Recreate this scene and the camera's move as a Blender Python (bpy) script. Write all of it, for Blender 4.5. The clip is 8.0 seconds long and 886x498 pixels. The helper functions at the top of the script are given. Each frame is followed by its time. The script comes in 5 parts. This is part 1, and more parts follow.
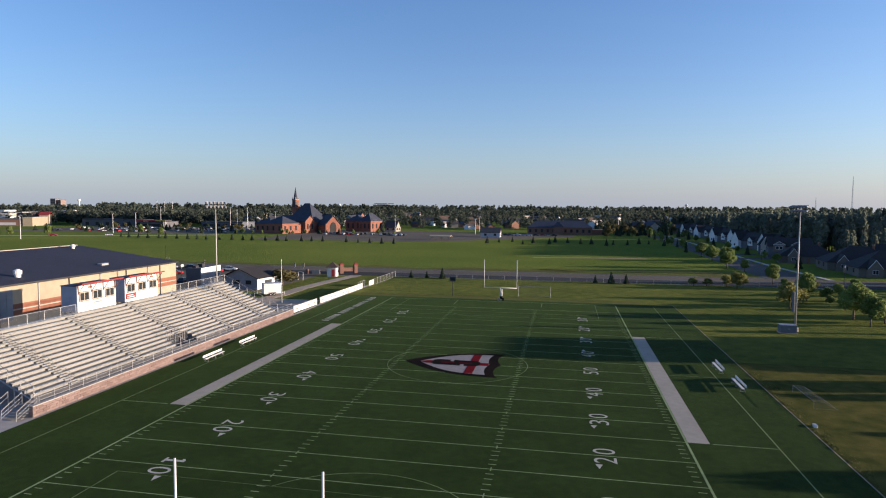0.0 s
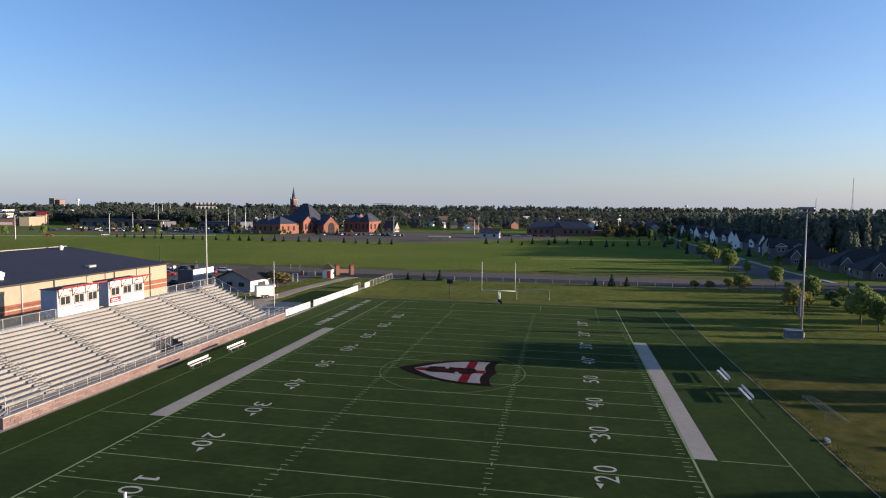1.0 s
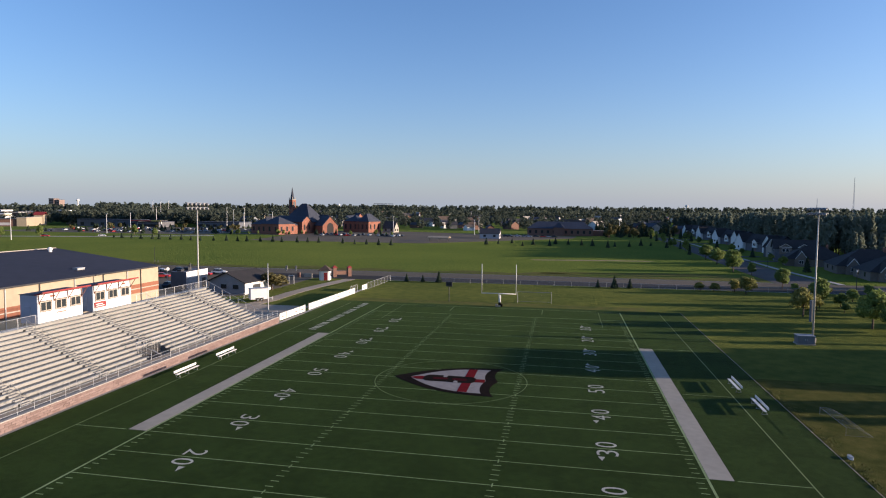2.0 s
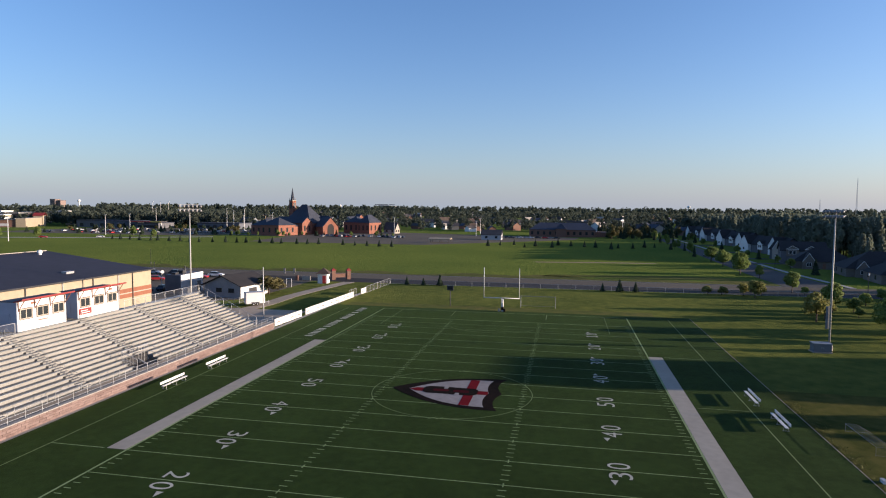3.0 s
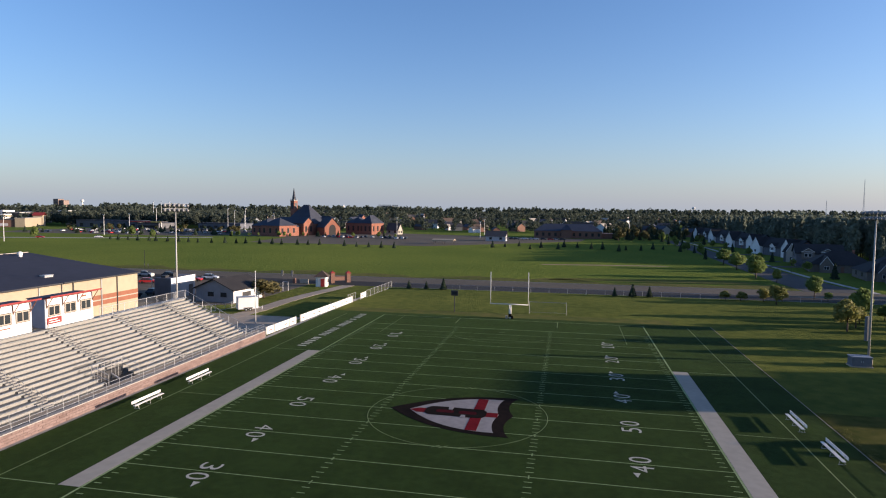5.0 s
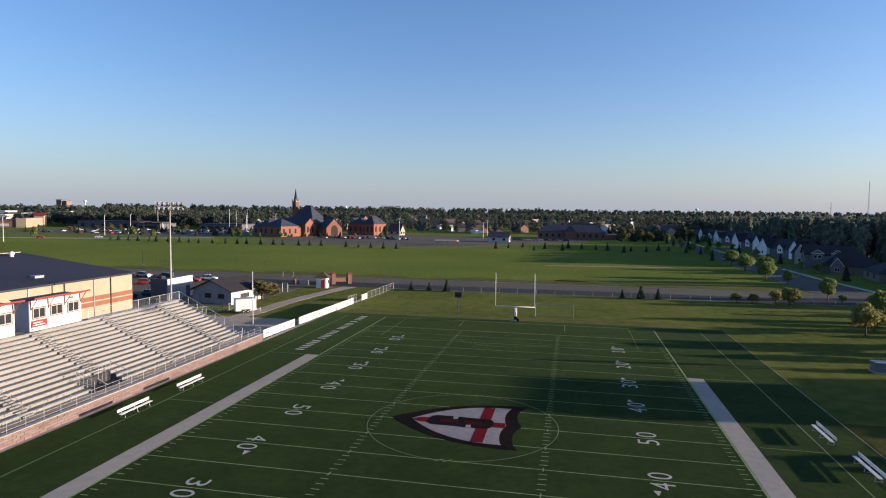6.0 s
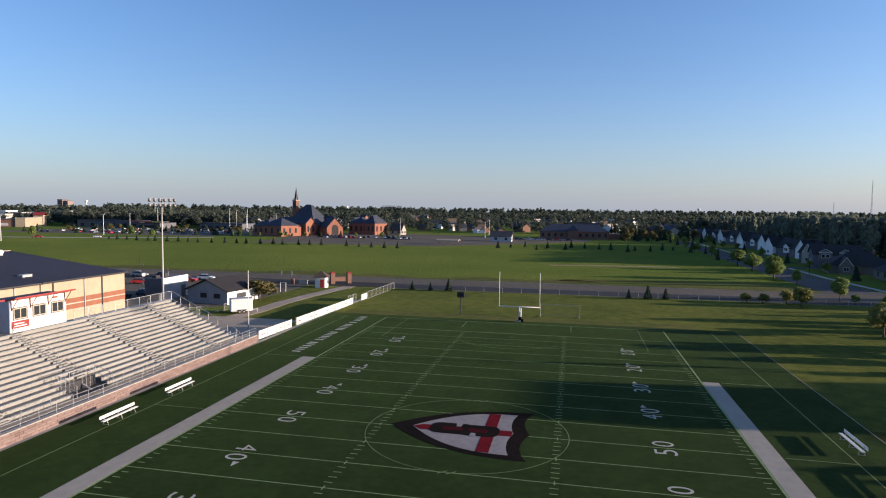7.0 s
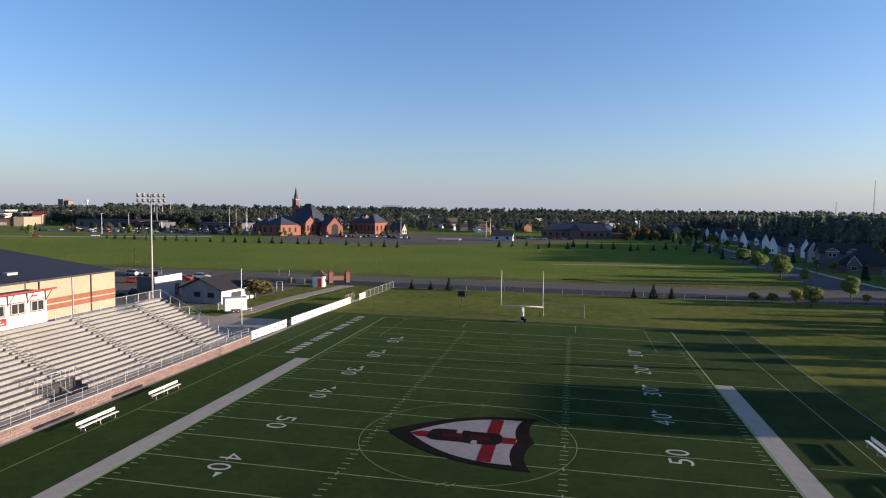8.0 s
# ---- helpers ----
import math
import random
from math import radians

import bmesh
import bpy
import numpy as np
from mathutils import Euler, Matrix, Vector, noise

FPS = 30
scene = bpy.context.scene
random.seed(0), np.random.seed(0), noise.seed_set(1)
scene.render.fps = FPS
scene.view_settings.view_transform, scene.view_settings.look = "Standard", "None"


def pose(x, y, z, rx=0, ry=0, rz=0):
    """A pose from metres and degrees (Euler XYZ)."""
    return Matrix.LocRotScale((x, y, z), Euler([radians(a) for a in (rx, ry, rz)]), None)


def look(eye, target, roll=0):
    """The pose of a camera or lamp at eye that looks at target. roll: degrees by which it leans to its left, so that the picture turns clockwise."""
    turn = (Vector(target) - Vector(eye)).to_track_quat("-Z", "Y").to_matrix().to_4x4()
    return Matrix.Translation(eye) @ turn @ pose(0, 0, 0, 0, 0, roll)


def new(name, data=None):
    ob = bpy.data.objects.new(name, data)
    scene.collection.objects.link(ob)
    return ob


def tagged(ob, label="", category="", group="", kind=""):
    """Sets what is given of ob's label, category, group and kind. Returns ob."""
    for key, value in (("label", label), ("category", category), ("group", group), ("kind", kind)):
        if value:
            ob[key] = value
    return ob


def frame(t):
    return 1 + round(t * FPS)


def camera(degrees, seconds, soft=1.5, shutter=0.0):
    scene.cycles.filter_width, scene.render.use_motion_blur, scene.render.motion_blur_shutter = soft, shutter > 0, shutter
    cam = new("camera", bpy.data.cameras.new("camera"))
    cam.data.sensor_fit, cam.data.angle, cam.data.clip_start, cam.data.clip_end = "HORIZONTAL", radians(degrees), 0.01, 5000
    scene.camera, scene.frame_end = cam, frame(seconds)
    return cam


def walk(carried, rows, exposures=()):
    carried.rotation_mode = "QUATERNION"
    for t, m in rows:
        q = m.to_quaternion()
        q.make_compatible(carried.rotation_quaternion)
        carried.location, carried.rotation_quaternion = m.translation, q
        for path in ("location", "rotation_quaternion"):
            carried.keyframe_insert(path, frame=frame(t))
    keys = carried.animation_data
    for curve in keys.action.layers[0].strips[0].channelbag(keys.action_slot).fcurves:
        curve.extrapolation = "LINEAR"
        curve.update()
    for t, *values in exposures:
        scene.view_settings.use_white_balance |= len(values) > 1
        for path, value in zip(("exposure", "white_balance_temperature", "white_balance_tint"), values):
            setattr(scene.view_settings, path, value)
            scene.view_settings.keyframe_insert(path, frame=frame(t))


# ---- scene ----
cam = camera(71.0, 8.0, soft=1.1)
PATH = [
    (0, (13.377, -79.479, 20.601), (12.997, -77.52, 20.465), 0.4),
    (0.5, (13.461, -77.945, 20.67), (13.081, -75.987, 20.534), 0.4),
    (1, (13.419, -76.33, 20.737), (13.04, -74.371, 20.602), 0.5),
    (1.5, (13.254, -74.627, 20.801), (12.875, -72.667, 20.665), 0.5),
    (3, (12.345, -69.005, 21.106), (11.961, -67.047, 20.973), 0.5),
    (3.5, (11.978, -67.111, 21.186), (11.591, -65.153, 21.053), 0.6),
    (4, (11.595, -65.254, 21.218), (11.205, -63.297, 21.086), 0.6),
    (4.5, (11.153, -63.404, 21.136), (10.762, -61.447, 21.004), 0.6),
    (6, (9.817, -58.079, 20.611), (9.415, -56.124, 20.484), 0.7),
    (6.5, (9.328, -56.308, 20.378), (8.925, -54.353, 20.251), 0.7),
    (7, (8.955, -54.567, 20.073), (8.549, -52.613, 19.946), 0.7),
    (7.5, (8.669, -52.824, 19.729), (8.261, -50.87, 19.603), 0.7),
    (8, (8.401, -51.096, 19.422), (7.992, -49.143, 19.295), 0.7),
]
walk(cam, [(t, look(eye, target, roll)) for t, eye, target, roll in PATH], ((0.0, 1.16, 5190, 21), (8.0, 1.16, 5190, 21)))

# ---------------- world, sun ----------------
SUN_AZ, SUN_EL = 82.2, 8.0
world = bpy.data.worlds.new("sky")
scene.world = world
world.use_nodes = True
wn = world.node_tree.nodes
sky = wn.new("ShaderNodeTexSky")
sky.sky_type, sky.sun_disc = "NISHITA", False
sky.sun_elevation, sky.sun_rotation = radians(SUN_EL), radians(SUN_AZ)
sky.altitude, sky.air_density, sky.dust_density, sky.ozone_density = 0, 1.02, 1.28, 2.48
wn["Background"].inputs[1].default_value = 0.094
# a thin pale morning haze all round the horizon, fading upwards
wl = world.node_tree.links
coord, axes, haze = wn.new("ShaderNodeTexCoord"), wn.new("ShaderNodeSeparateXYZ"), wn.new("ShaderNodeMix")
wl.new(coord.outputs["Generated"], axes.inputs[0])
fade = axes.outputs[2]
for op, value in (("ABSOLUTE", None), ("MULTIPLY", -10.2), ("EXPONENT", None), ("MULTIPLY", 0.4)):
    step = wn.new("ShaderNodeMath")
    step.operation = op
    wl.new(fade, step.inputs[0])
    if value is not None:
        step.inputs[1].default_value = value
    fade = step.outputs[0]
haze.data_type = "RGBA"
haze.inputs[7].default_value = (4.15, 4.25, 4.0, 1)
wl.new(fade, haze.inputs[0])
wl.new(sky.outputs[0], haze.inputs[6])
wl.new(haze.outputs[2], wn["Background"].inputs[0])
sun_data = bpy.data.lights.new("sun", "SUN")
sun_data.energy, sun_data.angle, sun_data.color = 5.0, radians(0.5), (1.0, 0.735, 0.41)
sun = new("sun", sun_data)
az, el = radians(SUN_AZ), radians(SUN_EL)
to_sun = Vector((math.sin(az) * math.cos(el), math.cos(az) * math.cos(el), math.sin(el)))
sun.matrix_world = Matrix.Translation(to_sun * 300) @ to_sun.to_track_quat("Z", "Y").to_matrix().to_4x4()


# ---------------- materials ----------------
def mat(name, c, c2=None, rough=0.75, metal=0.0, scale=1.0, big=0.05, bump=0.2, spread=0.5, spec=0.3, leaf=0.0, blade=0.0, sheen=0.0, vary=False):
    """Two tones mixed by a fine and a coarse noise in world metres, with fine relief."""
    m = bpy.data.materials.new(name)
    m.use_nodes = True
    n, l = m.node_tree.nodes, m.node_tree.links
    b = n["Principled BSDF"]
    c2 = c2 or tuple(v * 0.72 for v in c)
    geo = n.new("ShaderNodeNewGeometry")
    fine, coarse = n.new("ShaderNodeTexNoise"), n.new("ShaderNodeTexNoise")
    for t, s in ((fine, scale), (coarse, big)):
        t.inputs["Scale"].default_value, t.inputs["Detail"].default_value = s, 4
        l.new(geo.outputs["Position"], t.inputs["Vector"])
    add = n.new("ShaderNodeMath")
    add.operation = "ADD"
    l.new(fine.outputs[0], add.inputs[0])
    l.new(coarse.outputs[0], add.inputs[1])
    ramp = n.new("ShaderNodeMapRange")
    ramp.inputs[1].default_value, ramp.inputs[2].default_value = 1.0 - spread * 0.5, 1.0 + spread * 0.5
    l.new(add.outputs[0], ramp.inputs[0])
    fac = ramp.outputs[0]
    if leaf or vary:
        info = n.new("ShaderNodeObjectInfo")
        isl = n.new("ShaderNodeMath")
        isl.operation = "MULTIPLY_ADD"
        l.new(info.outputs["Random"], isl.inputs[0])
        isl.inputs[1].default_value = 0.7
        mul = n.new("ShaderNodeMath")
        mul.operation = "MULTIPLY"
        l.new(fac, mul.inputs[0])
        mul.inputs[1].default_value = 0.5
        l.new(mul.outputs[0], isl.inputs[2])
        fac = isl.outputs[0]
    mix = n.new("ShaderNodeMix")
    mix.data_type = "RGBA"
    mix.inputs[6].default_value, mix.inputs[7].default_value = (*c2, 1), (*c, 1)
    l.new(fac, mix.inputs[0])
    l.new(mix.outputs[2], b.inputs["Base Color"])
    b.inputs["Roughness"].default_value, b.inputs["Metallic"].default_value = rough, metal
    b.inputs["Specular IOR Level"].default_value = spec
    if sheen:  # fine blades catch the light at a flat angle
        b.inputs["Sheen Weight"].default_value, b.inputs["Sheen Roughness"].default_value = sheen, 0.28
        b.inputs["Sheen Tint"].default_value = (0.53, 0.85, 0.22, 1)
    if bump:
        bp = n.new("ShaderNodeBump")
        bp.inputs["Strength"].default_value, bp.inputs["Distance"].default_value = bump, 0.05
        if blade:  # upright blades that catch a low sun
            tuft = n.new("ShaderNodeTexNoise")
            tuft.inputs["Scale"].default_value, tuft.inputs["Detail"].default_value = 40, 2
            l.new(geo.outputs["Position"], tuft.inputs["Vector"])
            l.new(tuft.outputs[0], bp.inputs["Height"])
            bp.inputs["Distance"].default_value = blade
        else:
            l.new(fine.outputs[0], bp.inputs["Height"])
        l.new(bp.outputs[0], b.inputs["Normal"])
    if leaf:
        tr, ms = n.new("ShaderNodeBsdfTranslucent"), n.new("ShaderNodeMixShader")
        l.new(mix.outputs[2], tr.inputs[0])
        ms.inputs[0].default_value = leaf
        l.new(b.outputs[0], ms.inputs[1])
        l.new(tr.outputs[0], ms.inputs[2])
        l.new(ms.outputs[0], n["Material Output"].inputs[0])
    return m


def brick_mat(name, c, c2, mortar, bw=0.4, bh=0.2, gap=0.012):
    """Coursed masonry laid over both wall directions."""
    m = mat(name, c, c2, 0.9, scale=2.0, big=0.15, bump=0)
    n, l = m.node_tree.nodes, m.node_tree.links
    b = n["Principled BSDF"]
    geo, sep, com, add = (n.new("ShaderNode" + k) for k in ("NewGeometry", "SeparateXYZ", "CombineXYZ", "Math"))
    l.new(geo.outputs["Position"], sep.inputs[0])
    l.new(sep.outputs[0], add.inputs[0])
    l.new(sep.outputs[1], add.inputs[1])
    l.new(add.outputs[0], com.inputs[0])
    l.new(sep.outputs[2], com.inputs[1])
    br = n.new("ShaderNodeTexBrick")
    br.inputs["Scale"].default_value = 1
    br.inputs["Brick Width"].default_value, br.inputs["Row Height"].default_value = bw, bh
    br.inputs["Mortar Size"].default_value = gap
    br.inputs["Color1"].default_value, br.inputs["Color2"].default_value = (*c, 1), (*c2, 1)
    br.inputs["Mortar"].default_value = (*mortar, 1)
    l.new(com.outputs[0], br.inputs["Vector"])
    old = b.inputs["Base Color"].links[0].from_socket
    mx = n.new("ShaderNodeMix")
    mx.data_type = "RGBA"
    mx.inputs[0].default_value = 0.55
    l.new(old, mx.inputs[6])
    l.new(br.outputs[0], mx.inputs[7])
    l.new(mx.outputs[2], b.inputs["Base Color"])
    bp = n.new("ShaderNodeBump")
    bp.inputs["Strength"].default_value, bp.inputs["Distance"].default_value, bp.invert = 0.5, 0.01, True
    l.new(br.outputs[1], bp.inputs["Height"])
    l.new(bp.outputs[0], b.inputs["Normal"])
    return m


def mesh_mat(name, c, cover):
    """Woven wire too fine to draw wire by wire: covers part of what lies behind."""
    m = bpy.data.materials.new(name)
    m.use_nodes = True
    n, l = m.node_tree.nodes, m.node_tree.links
    tr, ms = n.new("ShaderNodeBsdfTransparent"), n.new("ShaderNodeMixShader")
    n["Principled BSDF"].inputs["Base Color"].default_value = (*c, 1)
    n["Principled BSDF"].inputs["Roughness"].default_value = 0.5
    ms.inputs[0].default_value = cover
    l.new(tr.outputs[0], ms.inputs[1])
    l.new(n["Principled BSDF"].outputs[0], ms.inputs[2])
    l.new(ms.outputs[0], n["Material Output"].inputs[0])
    return m


TURF = mat("turf", (0.0226, 0.0396, 0.0094), (0.0150, 0.0262, 0.0064), 0.9, scale=1.2, big=0.2, bump=1.0, spread=0.38, spec=0.03, blade=0.021, sheen=0.034)
LAWN = mat("lawn", (0.153, 0.176, 0.036), (0.090, 0.126, 0.028), 0.95, scale=0.9, big=0.014, bump=1.0, spec=0.0, blade=0.10, sheen=0.008)
ROUGHLAWN = mat("rough_lawn", (0.142, 0.153, 0.037), (0.079, 0.098, 0.027), 0.95, scale=0.5, big=0.05, bump=1.0, spec=0.0, blade=0.09)
DRY = mat("dry_lawn", (0.105, 0.096, 0.030), (0.046, 0.055, 0.016), 0.95, scale=0.6, big=0.12, bump=1.0, spec=0.0, blade=0.06, sheen=0.015)
BARE = mat("worn_grass", (0.15, 0.135, 0.045), (0.09, 0.105, 0.03), 0.95, scale=0.5, big=0.08, bump=1.0, spec=0.0, blade=0.03)
SUNGRASS = mat("sunlit_grass_tan", (0.27, 0.19, 0.095), (0.17, 0.14, 0.06), 0.95, scale=0.4, big=0.06)
VERGE = mat("verge_grass", (0.138, 0.128, 0.046), (0.082, 0.096, 0.031), 0.95, scale=0.6, big=0.06, bump=1.0, spec=0.0, blade=0.036)
WEED = mat("weeds", (0.17, 0.16, 0.055), (0.09, 0.10, 0.03), 0.9, scale=1.5, big=0.2, spec=0.1)
PAINT = mat("white_line_paint", (0.45, 0.435, 0.37), (0.34, 0.33, 0.28), 0.9, scale=2.0, big=0.2, bump=0, spec=0.0)
LINE = mat("worn_line_paint", (0.26, 0.32, 0.15), (0.18, 0.235, 0.095), 0.85, scale=2.0, big=0.2, bump=0, spec=0.05)
YPAINT = mat("pale_yellow_line_paint", (0.19, 0.23, 0.08), (0.12, 0.16, 0.05), 0.8, scale=2.0, big=0.2, bump=0)
BLACKPAINT = mat("black_turf", (0.020, 0.015, 0.013), (0.012, 0.011, 0.010), 0.9, scale=1.5, big=0.3, spec=0.0)
DARKRED = mat("dark_red_turf", (0.060, 0.012, 0.015), (0.042, 0.010, 0.012), 0.9, scale=1.5, big=0.3, spec=0.0)
REDTURF = mat("red_turf", (0.145, 0.015, 0.019), (0.105, 0.012, 0.015), 0.9, scale=1.5, big=0.3, spec=0.0)
WHITETURF = mat("white_turf", (0.275, 0.252, 0.240), (0.215, 0.196, 0.186), 0.9, scale=1.5, big=0.3, spec=0.0)
PAD = mat("sideline_pad", (0.345, 0.316, 0.262), (0.296, 0.271, 0.226), 0.95, scale=1.2, big=0.15, spec=0.0)
ASPHALT = mat("asphalt", (0.150, 0.128, 0.098), (0.105, 0.090, 0.070), 0.95, scale=0.8, big=0.03, spec=0.05)
CONCRETE = mat("concrete", (0.36, 0.33, 0.30), (0.26, 0.24, 0.22), 0.9, scale=0.9, big=0.08)
SHADESTRIP = mat("shaded_strip_grey", (0.060, 0.056, 0.054), (0.042, 0.040, 0.040), 0.95, scale=0.8, big=0.05, spec=0.05)
STREET = mat("pale_asphalt", (0.100, 0.096, 0.092), (0.074, 0.071, 0.068), 0.95, scale=0.8, big=0.05, spec=0.05)
APRON = mat("worn_concrete", (0.36, 0.30, 0.225), (0.26, 0.215, 0.16), 0.9, scale=0.7, big=0.07)
ALU = mat("aluminium_plank", (0.248, 0.266, 0.275), (0.204, 0.220, 0.228), 0.45, 0.15, scale=3.0, big=0.3, bump=0.05)
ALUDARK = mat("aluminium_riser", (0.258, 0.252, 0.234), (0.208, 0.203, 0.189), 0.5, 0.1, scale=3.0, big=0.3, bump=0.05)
AISLE = mat("aisle_tread", (0.23, 0.225, 0.215), (0.17, 0.166, 0.158), 0.6, 0.1, scale=3.0, big=0.3, bump=0.05)
RISER = mat("grey_riser", (0.262, 0.255, 0.240), (0.215, 0.209, 0.196), 0.7, 0.1, scale=3.0, big=0.3, bump=0.05)
RAILWHITE = mat("pale_rail", (0.33, 0.33, 0.325), (0.26, 0.26, 0.255), 0.5, 0.1, scale=3.0, big=0.4, bump=0.05)
MASTGREY = mat("weathered_mast_steel", (0.40, 0.385, 0.36), (0.32, 0.31, 0.29), 0.6, 0.2, scale=3.0, big=0.4, bump=0.05)
STEEL = mat("galvanised_steel", (0.43, 0.43, 0.43), (0.33, 0.33, 0.34), 0.45, 0.4, scale=3.0, big=0.4, bump=0.05)
DARKSTEEL = mat("dark_steel", (0.05, 0.05, 0.055), rough=0.5, metal=0.3, bump=0.05)
WHITE = mat("white_paint", (0.66, 0.65, 0.64), (0.58, 0.57, 0.56), 0.5, scale=1.5, big=0.3, bump=0.08)
RED = mat("red_paint", (0.36, 0.035, 0.03), (0.28, 0.028, 0.025), 0.5, scale=1.5, big=0.3, bump=0.08)
YELLOW = mat("yellow_paint", (0.55, 0.40, 0.05), (0.46, 0.33, 0.04), 0.5, scale=1.5, big=0.3, bump=0.08)
DEEPRED = mat("deep_red_paint", (0.24, 0.032, 0.028), (0.18, 0.026, 0.024), 0.6, scale=1.5, big=0.3, bump=0.08)
GREYBLUE = mat("blue_grey_siding", (0.20, 0.215, 0.245), (0.165, 0.178, 0.20), 0.6, scale=1.0, big=0.3)
TAN = mat("tan_block", (0.34, 0.285, 0.20), (0.285, 0.235, 0.168), 0.85, scale=1.0, big=0.12)
REDBLOCK = mat("red_block", (0.225, 0.092, 0.053), (0.172, 0.070, 0.041), 0.85, scale=1.0, big=0.12)
NAVYROOF = mat("dark_roof_membrane", (0.030, 0.032, 0.050), (0.022, 0.024, 0.038), 0.8, scale=0.6, big=0.05, spec=0.2)
PINKBLOCK = brick_mat("pink_block", (0.228, 0.168, 0.150), (0.172, 0.122, 0.108), (0.29, 0.25, 0.23), 0.8, 0.3, 0.03)
PINKPIECE = mat("pink_block_face", (0.198, 0.143, 0.130), (0.120, 0.081, 0.073), 0.9, scale=3.0, big=0.3, bump=0.3, vary=True)
BRICK = brick_mat("red_brick", (0.235, 0.088, 0.054), (0.180, 0.068, 0.043), (0.29, 0.205, 0.16), 0.6, 0.25, 0.02)
BROWNBRICK = brick_mat("brown_brick", (0.185, 0.098, 0.070), (0.140, 0.074, 0.054), (0.23, 0.175, 0.14), 0.6, 0.25, 0.02)
SHEDGREY = mat("dark_grey_siding", (0.105, 0.11, 0.135), (0.08, 0.085, 0.105), 0.7, scale=1.0, big=0.3)
HUTGREY = mat("light_grey_siding", (0.25, 0.26, 0.285), (0.205, 0.213, 0.235), 0.6, scale=1.0, big=0.3)
ENDSHADE = mat("end_shade_blue", (0.30, 0.34, 0.43), (0.25, 0.285, 0.36), 0.6, scale=1.0, big=0.3)
BOXGREY = mat("grey_cabinet_paint", (0.125, 0.132, 0.150), (0.098, 0.104, 0.120), 0.7, scale=2.0, big=0.3)
SLATE = mat("slate_roof", (0.045, 0.050, 0.070), (0.030, 0.034, 0.050), 0.7, scale=1.2, big=0.15)
BROWNROOF = mat("brown_shingle", (0.085, 0.060, 0.045), (0.055, 0.040, 0.032), 0.85, scale=1.5, big=0.2)
DARKROOF = mat("dark_brown_shingle", (0.029, 0.026, 0.027), (0.019, 0.018, 0.019), 0.85, scale=1.5, big=0.2)
GREYROOF = mat("grey_shingle", (0.075, 0.068, 0.068), (0.05, 0.046, 0.048), 0.85, scale=1.5, big=0.2)
BEIGE = mat("beige_siding", (0.36, 0.32, 0.27), (0.30, 0.265, 0.22), 0.7, scale=1.0, big=0.2)
BROWNSIDING = mat("brown_siding", (0.165, 0.140, 0.120), (0.125, 0.107, 0.092), 0.8, scale=1.0, big=0.2)
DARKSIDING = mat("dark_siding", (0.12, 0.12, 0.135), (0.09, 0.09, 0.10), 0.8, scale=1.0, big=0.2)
GLASS = mat("window_glass", (0.03, 0.035, 0.04), rough=0.12, bump=0, spec=0.3)
FENCEMESH = mesh_mat("chain_link", (0.45, 0.45, 0.45), 0.05)
NETMESH = mesh_mat("goal_net", (0.55, 0.55, 0.53), 0.04)
BANNER = mat("white_banner", (0.62, 0.61, 0.57), (0.54, 0.53, 0.50), 0.6, scale=1.0, big=0.5)
LEAF = mat("leaves", (0.215, 0.262, 0.066), (0.110, 0.158, 0.045), 0.7, scale=0.8, big=0.2, bump=0, spec=0.2, leaf=0.48)
PALESIDING = mat("pale_siding", (0.44, 0.43, 0.45), (0.36, 0.36, 0.38), 0.7, scale=1.0, big=0.2)
LAMPGREY = mat("lamp_grey", (0.22, 0.22, 0.23), (0.16, 0.16, 0.17), 0.5, 0.3, scale=3.0, bump=0.05)
LEAFYELLOW = mat("yellowing_leaves", (0.250, 0.232, 0.064), (0.135, 0.150, 0.042), 0.7, scale=0.8, big=0.2, bump=0, spec=0.2, leaf=0.4)
# greyed leaves for the wood and far trees: distance haze is in both colours
HAZEDWOODLEAF = mat("hazed_wood_leaves", (0.205, 0.226, 0.165), (0.145, 0.166, 0.128), 0.8, scale=0.15, big=0.02, bump=0, spec=0.15, leaf=0.42)
HAZEDFARLEAF = mat("hazed_far_leaves", (0.086, 0.100, 0.076), (0.058, 0.072, 0.057), 0.85, scale=0.05, big=0.01, bump=0, spec=0.1, leaf=0.42)
OLIVELEAF = mat("olive_leaves", (0.130, 0.112, 0.042), (0.070, 0.072, 0.026), 0.7, scale=0.8, big=0.2, bump=0, spec=0.2, leaf=0.3)
NEEDLE = mat("needles", (0.040, 0.058, 0.034), (0.025, 0.038, 0.022), 0.8, scale=0.8, big=0.2, bump=0, spec=0.15, leaf=0.1)
BARK = mat("bark", (0.13, 0.10, 0.075), (0.08, 0.06, 0.045), 0.95, scale=4.0, big=0.5)
RUBBER = mat("rubber", (0.02, 0.02, 0.02), rough=0.8)
CARPAINT = [mat("car_paint_" + k, c, rough=0.25, spec=0.6, bump=0) for k, c in
            (("white", (0.7, 0.7, 0.7)), ("red", (0.45, 0.03, 0.03)), ("dark", (0.03, 0.035, 0.05)), ("silver", (0.4, 0.4, 0.42)))]
LAMPGLASS = mat("lamp_glass", (0.5, 0.5, 0.52), rough=0.2, bump=0)


